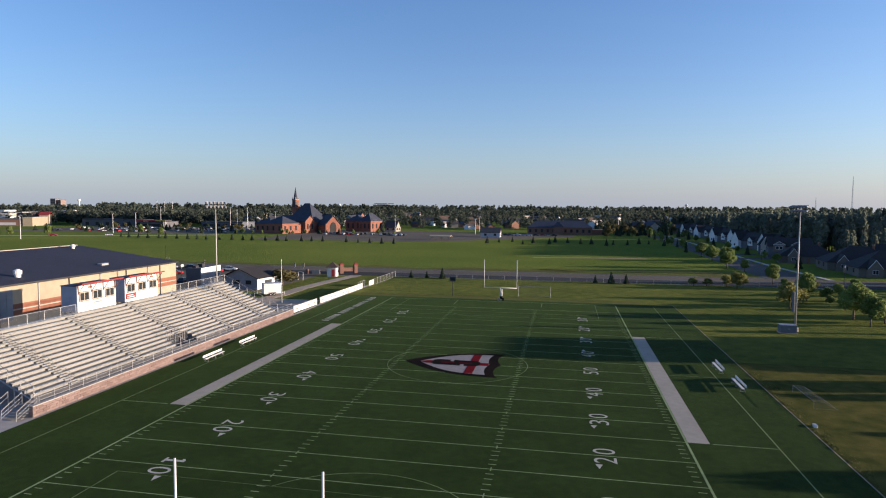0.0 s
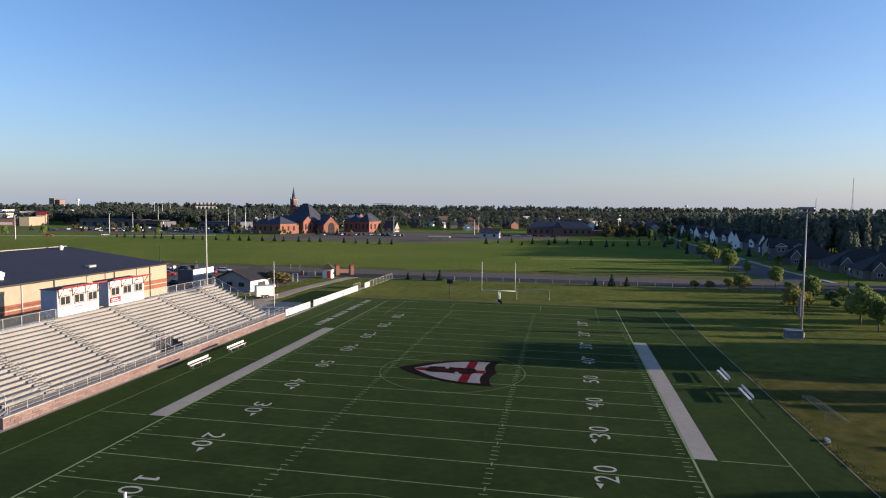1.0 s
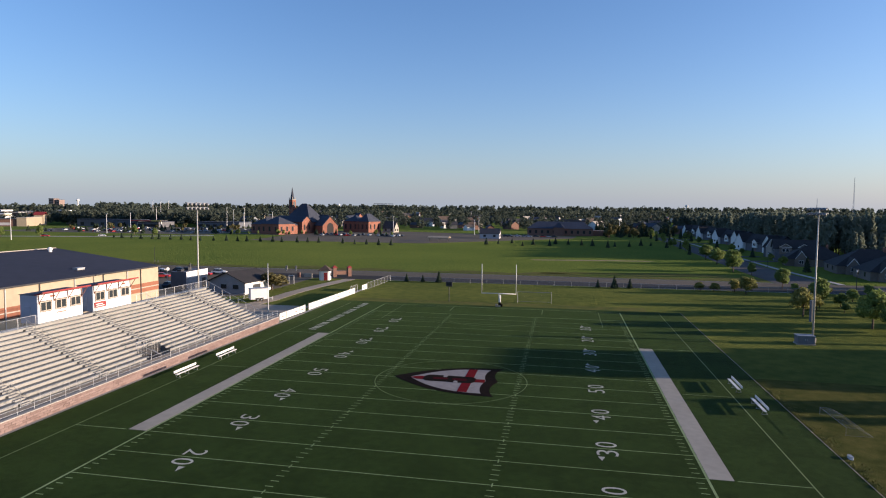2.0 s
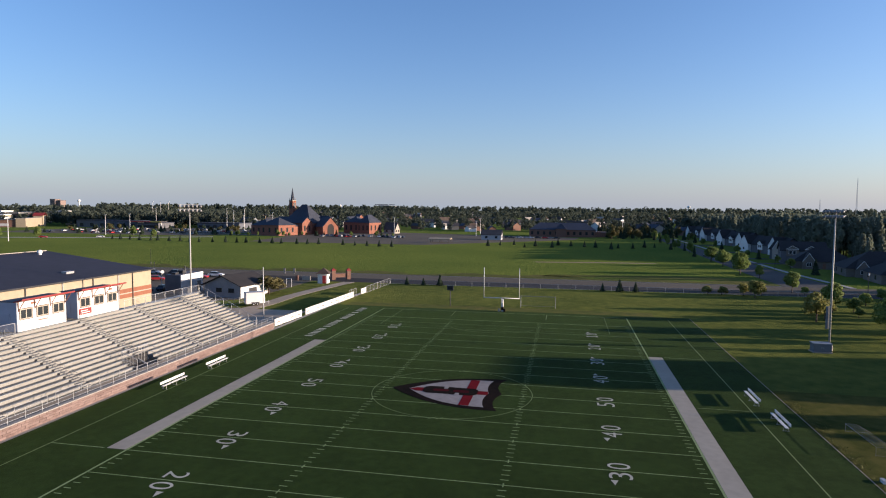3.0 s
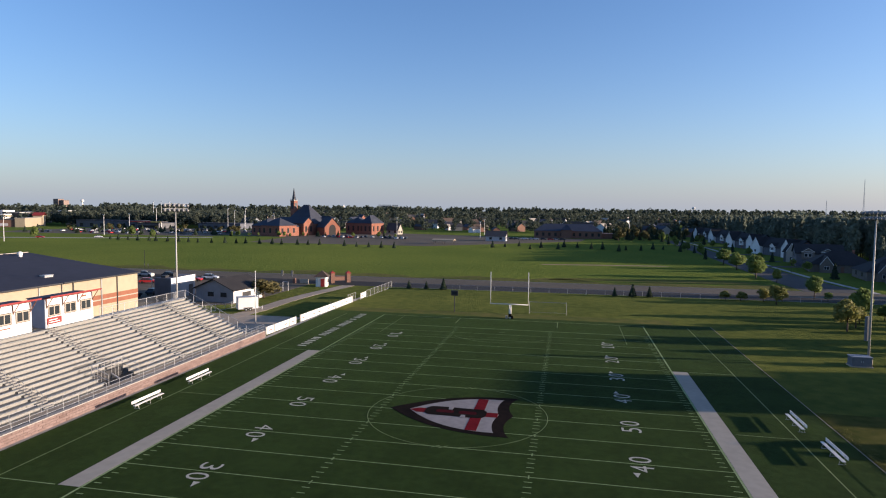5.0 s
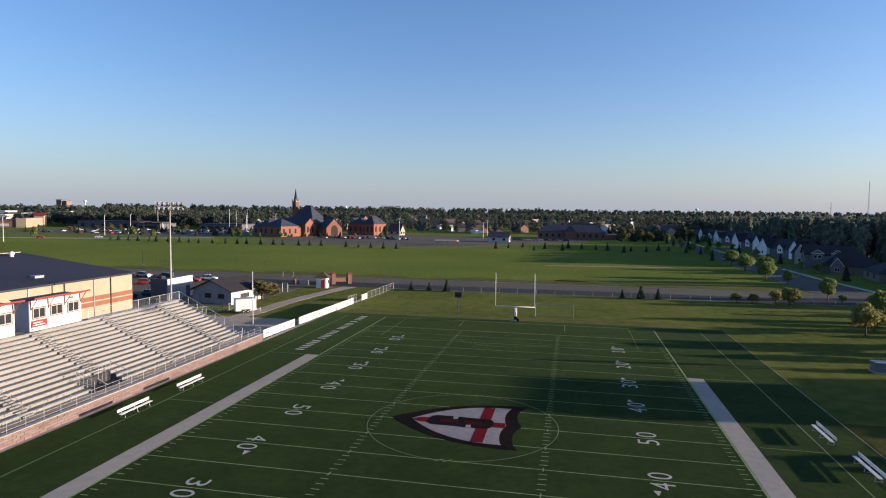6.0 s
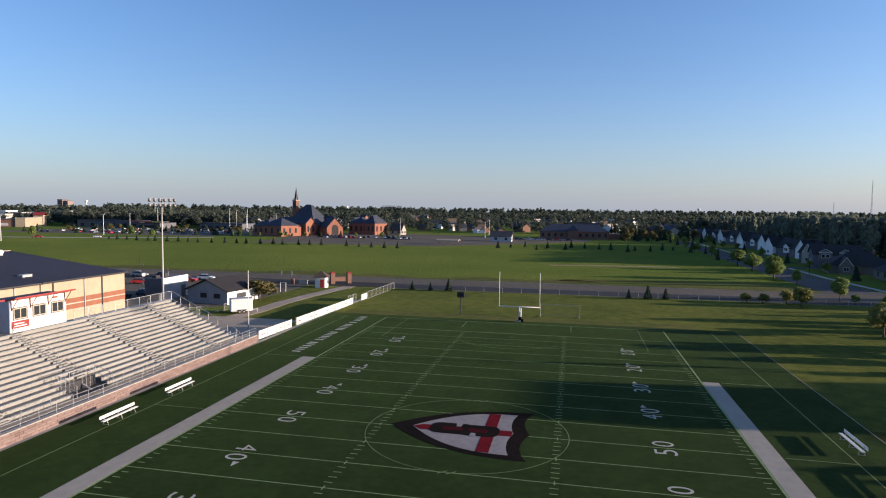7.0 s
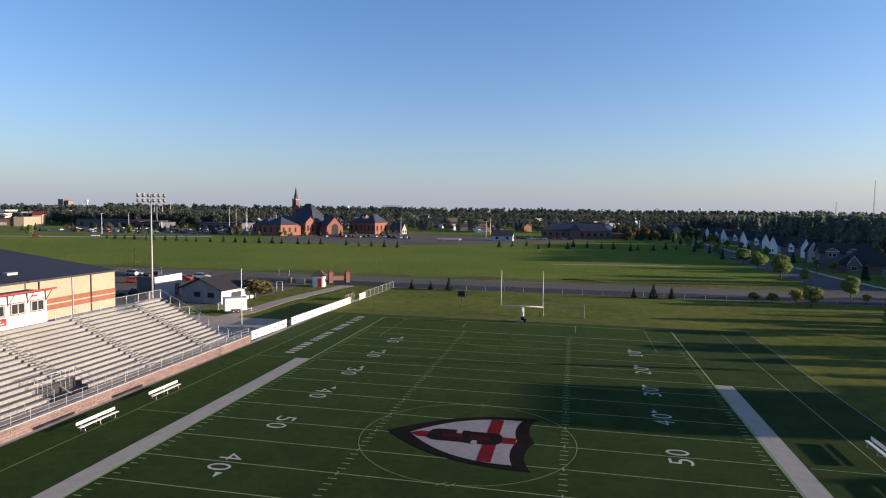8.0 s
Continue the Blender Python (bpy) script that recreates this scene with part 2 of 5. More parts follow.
# ---------------- mesh helpers ----------------
class M:
    """Gathers vertices and faces of one mesh."""

    def __init__(self):
        self.v, self.f = [], []

    def face(self, pts):
        k = len(self.v)
        self.v += [tuple(p) for p in pts]
        self.f.append(tuple(range(k, k + len(pts))))
        return self

    def box(self, x0, y0, z0, x1, y1, z1):
        k = len(self.v)
        self.v += [(x, y, z) for z in (z0, z1) for x, y in ((x0, y0), (x1, y0), (x1, y1), (x0, y1))]
        self.f += [tuple(k + i for i in q) for q in ((3, 2, 1, 0), (4, 5, 6, 7), (0, 1, 5, 4), (1, 2, 6, 5), (2, 3, 7, 6), (3, 0, 4, 7))]
        return self

    def tube(self, p, q, r, r2=None, n=8):
        r2 = r if r2 is None else r2
        p, q = Vector(p), Vector(q)
        d = (q - p).normalized()
        a = d.orthogonal().normalized()
        b = d.cross(a)
        k = len(self.v)
        for c, rr in ((p, r), (q, r2)):
            for i in range(n):
                t = 2 * math.pi * i / n
                self.v.append(tuple(c + rr * (math.cos(t) * a + math.sin(t) * b)))
        self.f += [(k + i, k + (i + 1) % n, k + n + (i + 1) % n, k + n + i) for i in range(n)]
        self.f += [tuple(k + i for i in reversed(range(n))), tuple(k + n + i for i in range(n))]
        return self

    def path(self, pts, r, n=6):
        for p, q in zip(pts, pts[1:]):
            self.tube(p, q, r, n=n)
        return self

    def prism(self, poly, z0, z1):
        """A level outline, counterclockwise, raised from z0 to z1."""
        k, n = len(self.v), len(poly)
        self.v += [(x, y, z) for z in (z0, z1) for x, y in poly]
        self.f += [tuple(k + i for i in reversed(range(n))), tuple(k + n + i for i in range(n))]
        self.f += [(k + i, k + (i + 1) % n, k + n + (i + 1) % n, k + n + i) for i in range(n)]
        return self

    def flat(self, poly, z):
        return self.face([(x, y, z) for x, y in poly])

    def line(self, p, q, w, z):
        p, q = Vector(p), Vector(q)
        s = (q - p).normalized().orthogonal() * (w / 2)
        return self.flat([p - s, q - s, q + s, p + s], z)

    def gable(self, x0, x1, y0, y1, z0, z1, over=0.4, t=0.18, axis="y"):
        """Two roof slabs with the ridge along an axis."""
        def at(a, b, z):
            return (a, b, z) if axis == "y" else (b, a, z)
        if axis == "x":
            x0, x1, y0, y1 = y0, y1, x0, x1
        xm = (x0 + x1) / 2
        drop = over * (z1 - z0) / (xm - x0)
        for xe in (x0 - over, x1 + over):
            lo, hi = z0 - drop, z1
            k = len(self.v)
            self.v += [at(xe, y0 - over, lo), at(xe, y1 + over, lo), at(xm, y1 + over, hi), at(xm, y0 - over, hi)]
            self.v += [at(xe, y0 - over, lo + t), at(xe, y1 + over, lo + t), at(xm, y1 + over, hi + t), at(xm, y0 - over, hi + t)]
            self.f += [tuple(k + i for i in q) for q in ((0, 1, 2, 3), (7, 6, 5, 4), (0, 4, 5, 1), (1, 5, 6, 2), (3, 2, 6, 7), (0, 3, 7, 4))]
        return self

    def gable_wall(self, x0, x1, y0, y1, z0, z1, z2, axis="y"):
        """A walled block with pointed ends under a gable roof."""
        def at(a, b, z):
            return (a, b, z) if axis == "y" else (b, a, z)
        if axis == "x":
            x0, x1, y0, y1 = y0, y1, x0, x1
        xm = (x0 + x1) / 2
        k = len(self.v)
        for y in (y0, y1):
            self.v += [at(x0, y, z0), at(x1, y, z0), at(x1, y, z1), at(xm, y, z2), at(x0, y, z1)]
        self.f += [tuple(k + i for i in q) for q in ((0, 1, 2, 3, 4), (9, 8, 7, 6, 5), (0, 4, 9, 5), (1, 6, 7, 2), (0, 5, 6, 1))]
        return self

    def hip(self, x0, x1, y0, y1, z0, z1, inset, over=0.5):
        x0, x1, y0, y1 = x0 - over, x1 + over, y0 - over, y1 + over
        k = len(self.v)
        if x1 - x0 > y1 - y0:
            ym = (y0 + y1) / 2
            top = [(x0 + inset, ym, z1), (x1 - inset, ym, z1)]
            fs = ((0, 1, 5, 4), (1, 2, 5), (2, 3, 4, 5), (3, 0, 4), (3, 2, 1, 0))
        else:
            xm = (x0 + x1) / 2
            top = [(xm, y0 + inset, z1), (xm, y1 - inset, z1)]
            fs = ((0, 1, 4), (1, 2, 5, 4), (2, 3, 5), (3, 0, 4, 5), (3, 2, 1, 0))
        self.v += [(x0, y0, z0), (x1, y0, z0), (x1, y1, z0), (x0, y1, z0), *top]
        self.f += [tuple(k + i for i in q) for q in fs]
        return self

    def data(self, name, material, smooth=False):
        me = bpy.data.meshes.new(name)
        me.from_pydata(self.v, [], self.f)
        me.materials.append(material)
        if smooth:
            me.shade_smooth()
        return me


def part(name, m, material, parent=None, label="", smooth=False, kind=""):
    """Links one mesh object, under a thing or a part."""
    me = m if isinstance(m, bpy.types.Mesh) else m.data(name, material, smooth)
    ob = new(name, me)
    ob.parent = parent
    return tagged(ob, label=label, kind=kind)


def thing(name, label, category, group="", x=0, y=0, z=0, rz=0, kind=""):
    ob = new(name)
    ob.empty_display_size = 0.5
    ob.matrix_world = pose(x, y, z, 0, 0, rz)
    return tagged(ob, label, category, group, kind)


def lone(name, m, material, label, category, x=0, y=0, z=0, rz=0, group="", kind="", smooth=False):
    ob = part(name, m, material, smooth=smooth)
    ob.matrix_world = pose(x, y, z, 0, 0, rz)
    return tagged(ob, label, category, group, kind)


def quad_mesh(name, q, material):
    """A mesh of loose quads from an array (n, 4, 3)."""
    n = len(q)
    me = bpy.data.meshes.new(name)
    me.vertices.add(4 * n)
    me.vertices.foreach_set("co", q.astype(np.float32).ravel())
    me.loops.add(4 * n)
    me.loops.foreach_set("vertex_index", np.arange(4 * n, dtype=np.int32))
    me.polygons.add(n)
    me.polygons.foreach_set("loop_start", np.arange(0, 4 * n, 4, dtype=np.int32))
    me.update(calc_edges=True)
    me.materials.append(material)
    return me


def leaf_quads(rng, centre, size, normal, toss=0.55):
    """Leaf clumps: one ragged quad at each centre, roughly facing the given normals."""
    n = len(centre)
    nrm = normal + rng.normal(0, toss, (n, 3))
    nrm /= np.linalg.norm(nrm, axis=1, keepdims=True) + 1e-9
    ref = rng.normal(0, 1, (n, 3))
    u = np.cross(nrm, ref)
    u /= np.linalg.norm(u, axis=1, keepdims=True) + 1e-9
    w = np.cross(nrm, u)
    s = size * rng.uniform(0.55, 1.25, (n, 1))
    out = []
    for a, b in ((-1, -0.7), (0.8, -1), (1, 0.75), (-0.7, 1)):
        out.append(centre + s * (a * u + b * w) * rng.uniform(0.7, 1.1, (n, 1)))
    return np.stack(out, 1)


def crown_quads(rng, h, w, base, n, size, lobes=9, toss=0.55):
    """A broad crown of several uneven lobes, from base to h, w across."""
    cs, rs = [], []
    for i in range(lobes):
        t = (i + 0.5) / lobes
        a, z = rng.uniform(0, 2 * math.pi), base + (h - base) * (0.18 + 0.66 * t)
        prof = math.sin(math.pi * min(1, 0.22 + 0.72 * t)) ** 0.7
        r = w / 2 * prof * rng.uniform(0.3, 0.62)
        cs.append((r * math.cos(a), r * math.sin(a), z))
        rs.append(w / 2 * rng.uniform(0.40, 0.62) * (0.55 + 0.45 * prof))
    cs, rs = np.array(cs), np.array(rs)
    pick = rng.choice(lobes, n, p=rs ** 2 / (rs ** 2).sum())
    d = rng.normal(0, 1, (n, 3))
    d /= np.linalg.norm(d, axis=1, keepdims=True)
    p = cs[pick] + d * (rs[pick] * rng.uniform(0.62, 1.06, n))[:, None] * np.array([1, 1, 0.9])
    p[:, 2] = np.clip(p[:, 2], base * 0.85, h * 1.02)
    return leaf_quads(rng, p, size, d, toss)


def conifer_quads(rng, h, w, base, n, size):
    t = 1 - np.sqrt(rng.uniform(0, 1, n))
    tier = 1 + 0.22 * np.sin(t * 40)
    a = rng.uniform(0, 2 * math.pi, n)
    r = w / 2 * (1 - t) * tier * rng.uniform(0.55, 1.08, n)
    p = np.stack([r * np.cos(a), r * np.sin(a), base + (h - base) * t], 1)
    nrm = np.stack([np.cos(a), np.sin(a), np.full(n, 0.5)], 1)
    return leaf_quads(rng, p, size, nrm)


def trunk_mesh(rng, h, r, limbs, w, name="trunk"):
    m = M()
    bend = Vector((rng.uniform(-0.2, 0.2), rng.uniform(-0.2, 0.2), 0))
    pts = [Vector((0, 0, -0.1)), Vector((0, 0, h * 0.3)) + bend * 0.4, Vector((0, 0, h * 0.6)) + bend, Vector((0, 0, h * 0.85)) + bend * 1.3]
    rad = [r, r * 0.75, r * 0.45, r * 0.15]
    for i in range(3):
        m.tube(pts[i], pts[i + 1], rad[i], rad[i + 1], 7)
    for i in range(limbs):
        a, z = 2 * math.pi * i / limbs + rng.uniform(0, 0.6), h * rng.uniform(0.3, 0.6)
        s = Vector((0, 0, z)) + bend * (z / h)
        e = s + Vector((math.cos(a), math.sin(a), 0.8)) * (w * 0.28)
        m.tube(s, e, r * 0.35, r * 0.1, 5)
    return m.data(name, BARK, True)


TREES = {}


def tree_kind(key, h, w, base, n, size, material, limbs=5, conifer=False, lobes=9, seed=1, toss=0.55):
    rng = np.random.default_rng(seed)
    q = conifer_quads(rng, h, w, base, n, size) if conifer else crown_quads(rng, h, w, base, n, size, lobes, toss)
    TREES[key] = (trunk_mesh(rng, h, h * 0.022 + 0.03, limbs, w), quad_mesh("crown", q, material), h)


def plant_tree(key, x, y, h, name="tree", label="leafy green broadleaf tree on the lawn", category="tree", group="", wide=1.0):
    trunk, crown, h0 = TREES[key]
    t = thing(name, label, category, group, x, y, -0.05, random.uniform(0, 360))
    s = h / h0
    t.scale = (s * wide, s * wide, s)
    part("trunk", trunk, None, t)
    part("crown", crown, None, t)
    return t

# ---------------- ground, roads ----------------
YD = 0.9144
SIDE, ENDL, HASH = 26.667 * YD, 60 * YD, 8.128


def sheet(name, poly, z, material, label, category="ground"):
    return lone(name, M().flat(poly, z), material, label, category, kind="structure")


def rect(x0, y0, x1, y1):
    return [(x0, y0), (x1, y0), (x1, y1), (x0, y1)]


sheet("ground", rect(-3600, -800, 3600, 4200), -0.06, LAWN, "mown green lawn reaching out to the horizon")
sheet("dry_lawn", rect(36.46, -60, 58, 9), -0.05, DRY, "yellowish dry grass beside the playing field")
sheet("rough_lawn", [(36.46, 9), (110, 9), (110, 96.5), (-46, 96.5), (-46, 80), (-36, 76), (-36, 57.6), (36.46, 57.6)], -0.055, ROUGHLAWN, "coarse olive-green lawn beside and behind the playing field")
sheet("gate_lawn", [(-58, 48), (-36.9, 30), (-36.9, 76), (-46, 80), (-46, 96.5), (-58, 96.5)], -0.055, ROUGHLAWN, "olive-green lawn between the stands and the gate")
sheet("worn_grass", rect(-34, 57.5, 30, 62.5), -0.05, BARE, "worn pale strip of grass behind the end line")
sheet("tan_ground", [(5, 127), (55, 129), (69, 136), (56, 139), (8, 133)], -0.05, BARE, "sandy worn strip across the far lawn")
# sunlit yellow grass, its light painted as a tan patch
sheet("tan_ground", [(2, 177), (22, 180), (49, 184), (46, 187), (20, 184), (0, 180)], -0.05, SUNGRASS, "tan patch on the far lawn, sunlit grass put into colour")
sheet("verge", [(-150, 118.1), (72, 118.1)] + [(72 - 4 * k, 127 + 2.6 * math.sin(0.9 * k) + 1.9 * math.sin(0.37 * k + 1) + 1.2 * math.sin(2.3 * k)) for k in range(56)], -0.05, VERGE, "brownish green verge along the road")
lone("road", M().box(-330, 106.3, -0.3, 240, 117.8, -0.03), ASPHALT, "grey asphalt road across the lawns", "road", kind="structure")
# stands for the shaded roadside ditch; its shade is painted as dark ground
lone("shade_strip", M().prism([(-330, 96.6), (30, 96.9), (240, 99.5), (240, 106.29), (-330, 106.29)], -0.3, -0.034), SHADESTRIP, "dark strip beside the road, shade put into its colour", "road", kind="structure")
lone("street", M().prism([(72.5, 117.8), (88, 117.8), (85.5, 150), (84.5, 240), (86, 400), (77, 400), (74, 240), (72, 150)], -0.3, -0.028), STREET,
     "shaded asphalt street along the houses", "road", kind="structure")
lone("kerb", M().box(-330, 117.82, -0.3, 72, 118.07, 0.06), CONCRETE, "pale concrete kerb along the road", "kerb", kind="structure")
lone("pavement", M().prism([(89.2, 118), (90.8, 118), (88.2, 160), (88.6, 240), (90, 400), (88.5, 400), (87, 240), (86.6, 160)], -0.2, 0.05), CONCRETE,
     "pale concrete pavement along the street", "pavement", kind="structure")
for dy, dx in ((196, 101), (220, 99), (262, 104), (323, 104), (374, 106)):
    lone("driveway", M().prism([(84.6, dy - 2.6), (dx, dy + 1), (dx, dy + 6), (84.4, dy + 2.4)], -0.2, 0.056), STREET, "grey asphalt driveway up to a house", "driveway", kind="structure")
lone("parking_lot", M().prism([(-140, 50), (-72, 50), (-58, 60), (-58, 96.5), (-170, 96.5)], -0.3, -0.035), ASPHALT, "grey asphalt parking lot behind the building", "parking lot", kind="structure")
lone("church_parking", M().prism([(-174, 273), (-66, 274), (19, 362), (23, 393), (-160, 442), (-235, 350), (-179, 338)], -0.3, -0.035), ASPHALT,
     "large asphalt parking lot before the church", "parking lot", kind="structure")
lone("far_parking", M().prism([(-414, 324), (-235, 324), (-230, 451), (-414, 451)], -0.3, -0.03), ASPHALT, "distant asphalt parking lot with lamp posts", "parking lot", kind="structure")
lone("far_road", M().prism([(-580, 252), (-395, 243), (-283, 275), (-221, 312), (-224, 318), (-287, 281), (-395, 250), (-580, 260)], -0.3, -0.028), CONCRETE,
     "pale distant road curving over the lawn", "road", kind="structure")
path_pts = [(-60, 37), (-52, 44), (-50.6, 54), (-50.8, 66), (-49.8, 78), (-48, 90), (-47, 96.5)]
pm = M()
for (ax, ay), (bx, by) in zip(path_pts, path_pts[1:]):
    pm.prism([(ax - 1.7, ay), (ax + 1.7, ay), (bx + 1.7, by), (bx - 1.7, by)], -0.2, -0.02)
lone("footpath", pm, APRON, "pale concrete footpath from the gate to the stands", "path", kind="structure")
lone("apron", M().box(-62, 28, -0.2, -38.5, 48, -0.03), APRON, "concrete apron beside the stands", "pavement", kind="structure")
lone("stand_slab", M().box(-60, -60, -0.2, -36.9, 28, -0.025), CONCRETE, "concrete slab under and behind the stands", "pavement", kind="structure")
lone("kerb_strip", M().box(-36.9, -60, -0.2, -36.1, 76, -0.012), CONCRETE, "narrow concrete edging along the synthetic turf", "kerb", kind="structure")

# ---------------- playing field ----------------
field = lone("playing_field", M().box(-36.1, -70, -0.3, 36.35, 57.6, 0), TURF, "dark green synthetic turf football field with painted lines", "sports field", kind="structure")
part("kerb", M().box(36.35, -70, -0.3, 36.43, 57.6, 0.004), APRON, field, "pale concrete edge of the turf")
Z1, Z2, Z3, Z4 = 0.008, 0.014, 0.020, 0.026
for i in range(-10, 11):
    y = i * 5 * YD
    part("goal_line" if abs(i) == 10 else "yard_line", M().line((-SIDE, y), (SIDE, y), 0.18 if abs(i) == 10 else 0.1, Z1), LINE, field)
for s in (-1, 1):
    part("sideline", M().line((s * SIDE, -ENDL), (s * SIDE, ENDL), 0.2, Z1), LINE, field)
    part("end_line", M().line((-SIDE, s * ENDL), (SIDE, s * ENDL), 0.16, Z2), LINE, field)
    part("touch_line", M().line((s * 32, -54.8), (s * 32, 54.8), 0.11, Z1), YPAINT, field)
    for yy in (-22.86, 22.86):
        part("coach_line", M().line((s * (SIDE + 2.2), yy), (s * 32, yy), 0.1, Z2), LINE, field)
    part("halfway_line", M().line((s * (SIDE + 2.2), 0), (s * 32, 0), 0.09, Z2), YPAINT, field)
    part("penalty_area", M().line((-20.15, s * 38.3), (20.15, s * 38.3), 0.04, Z2).line((-20.15, s * 38.3), (-20.15, s * 54.8), 0.08, Z2).line((20.15, s * 38.3), (20.15, s * 54.8), 0.08, Z2), YPAINT, field)
    part("goal_area", M().line((-9.16, s * 49.4), (-9.16, s * 54.8), 0.12, Z2).line((9.16, s * 49.4), (9.16, s * 54.8), 0.12, Z2), YPAINT, field)
    arc = M()
    for k in range(14):
        t0, t1 = (radians(37 + (106 * j / 14)) for j in (k, k + 1))
        arc.line((9.15 * math.cos(t0), s * (43.8 - 9.15 * math.sin(t0))), (9.15 * math.cos(t1), s * (43.8 - 9.15 * math.sin(t1))), 0.08, Z2)
    part("penalty_arc", arc, YPAINT, field)
circle = M()
for k in range(72):
    t0, t1 = radians(5 * k), radians(5 * k + 5.2)
    circle.line((9.15 * math.cos(t0), 9.15 * math.sin(t0)), (9.15 * math.cos(t1), 9.15 * math.sin(t1)), 0.075, Z2)
part("centre_circle", circle, YPAINT, field)
for x, inner in ((-HASH, 0), (HASH, 0), (-SIDE + 0.4, 1), (SIDE - 0.4, -1)):
    hm = M()
    for i in range(-49, 50):
        y = i * YD
        if i % 5:
            a, b = (x - 0.33, x + 0.33) if not inner else (x, x + inner * 0.62)
            hm.line((a, y), (b, y), 0.105, Z2)
        elif not inner:
            hm.line((x, y - 0.33), (x, y + 0.33), 0.1, Z2)
    part("hash_marks", hm, LINE, field, kind="stuff")
for s in (-1, 1):
    part("conversion_mark", M().line((-0.45, s * 47 * YD), (0.45, s * 47 * YD), 0.1, Z2), LINE, field)
    for x in (-0.35, 0.35):
        part("field_cross", M().line((x - 0.35, s * 9.15 - 0.3), (x + 0.35, s * 9.15 + 0.3), 0.09, Z3), LINE, field)


def text_mesh(chars, material, w, h):
    """The outline of built-in lettering, made w by h metres about its middle, with a slab serif weight."""
    cu = bpy.data.curves.new("digit", "FONT")
    cu.body, cu.offset, cu.resolution_u = chars, -0.004, 4
    ob = new("digit", cu)
    me = bpy.data.meshes.new_from_object(ob.evaluated_get(bpy.context.evaluated_depsgraph_get()))
    bpy.data.objects.remove(ob)
    co = np.array([v.co[:] for v in me.vertices])
    lo, hi = co.min(0), co.max(0)
    for v in me.vertices:
        v.co = ((v.co.x - (lo[0] + hi[0]) / 2) / (hi[0] - lo[0]) * w, (v.co.y - (lo[1] + hi[1]) / 2) / (hi[1] - lo[1]) * h, 0)
    me.materials.clear()
    me.materials.append(material)
    return me


DIGIT = {c: text_mesh(c, PAINT, 1.2, 1.85) for c in "02345"}
DIGIT["1"] = M().flat([(-0.45, -0.925), (0.45, -0.925), (0.45, -0.7), (-0.45, -0.7)], 0).flat([(-0.16, -0.7), (0.16, -0.7), (0.16, 0.925), (-0.16, 0.925)], 0).flat([(-0.42, 0.5), (-0.16, 0.6), (-0.16, 0.925), (-0.42, 0.72)], 0).data("digit", PAINT)
for i in range(-4, 5):
    tens, y = str(5 - abs(i)), i * 10 * YD
    for s, rz in ((-1, -90), (1, 90)):
        # each number is read from its own sideline; its first digit lies to the reader's left
        num = new("field_number")
        num.parent = field
        num.matrix_world = pose(s * 17.1, y, Z2, 0, 0, rz)
        for c, dx in ((tens, -0.95), ("0", 0.95)):
            d = part("digit", DIGIT[c], None, num)
            d.location = (dx, 0, 0)
        if i:
            toward = 1 if (i < 0) == (s < 0) else -1
            tip = toward * 2.75
            part("arrow", M().face([(tip - toward * 0.9, 0.25, 0), (tip - toward * 0.9, 0.85, 0), (tip, 0.55, 0)][::1 if toward < 0 else -1]), PAINT, num)

for s in (-1, 1):
    lone("sideline_pad", M().box(*sorted((s * 24.5, s * 26.35))[:1], -22.86, Z1, sorted((s * 24.5, s * 26.35))[1], 22.86, Z2), PAD,
         "pale grey-pink mat laid along the sideline", "ground mat", group="sideline mats")

# the donors' lettering beside the field, as plain bars
y = 54.45
sign = thing("turf_lettering", "row of white painted bars on the turf", "painted lettering")
for word in (4, 1, 5, 6, 6):
    for k in range(word):
        part("letter_bar", M().box(-29.15, y - (0.66, 0.5, 0.58)[k % 3], Z1, -27.85, y, Z2), PAINT, sign)
        y -= 1.19
    y -= 0.92

# ---------------- emblem ----------------


def shield(tip, right, half, notch, z, x_cut=None):
    """A shield lying on its side: pointed at the tip, two hollows in the right edge."""
    top = []
    for k in range(25):
        t = k / 24
        top.append((tip + (right - tip) * t, half * (1 - (1 - t) ** 2.5)))
    edge = []
    for k in range(1, 16):
        u = k / 16
        edge.append((right - notch * math.sin(math.pi * u) ** 0.8, half * (1 - u)))
    edge += [(right - notch * 0.15, 0)]
    upper = top + edge
    lower = [(x, -y) for x, y in reversed(upper[1:-1])]
    return [(x, y) for x, y in reversed(upper + lower)]


emblem = thing("field_emblem", "black, white and red shield emblem in the turf at midfield", "emblem", y=0.3)
part("outline", M().prism(shield(-7.15, 5.8, 6.0, 0.76, Z3), Z1, Z3), BLACKPAINT, emblem)
part("white_field", M().prism(shield(-5.1, 4.26, 5.08, 0.4, Z3), Z3 + 0.004, Z4), WHITETURF, emblem)
part("cross_bar", M().prism([(1.48, -4.85), (2.6, -4.93), (2.6, 4.93), (1.48, 4.85)], Z4 + 0.004, Z4 + 0.01), REDTURF, emblem)
part("cross_bar", M().prism([(-5.05, -0.1), (-4.2, -0.78), (4.12, -0.78), (4.12, 0.55), (-4.2, 0.55)], Z4 + 0.006, Z4 + 0.014), REDTURF, emblem)


def rounded(x0, y0, x1, y1, r):
    out = []
    for cx, cy, a in ((x1 - r, y1 - r, 0), (x0 + r, y1 - r, 90), (x0 + r, y0 + r, 180), (x1 - r, y0 + r, 270)):
        out += [(cx + r * math.cos(radians(a + k * 22.5)), cy + r * math.sin(radians(a + k * 22.5))) for k in range(5)]
    return out


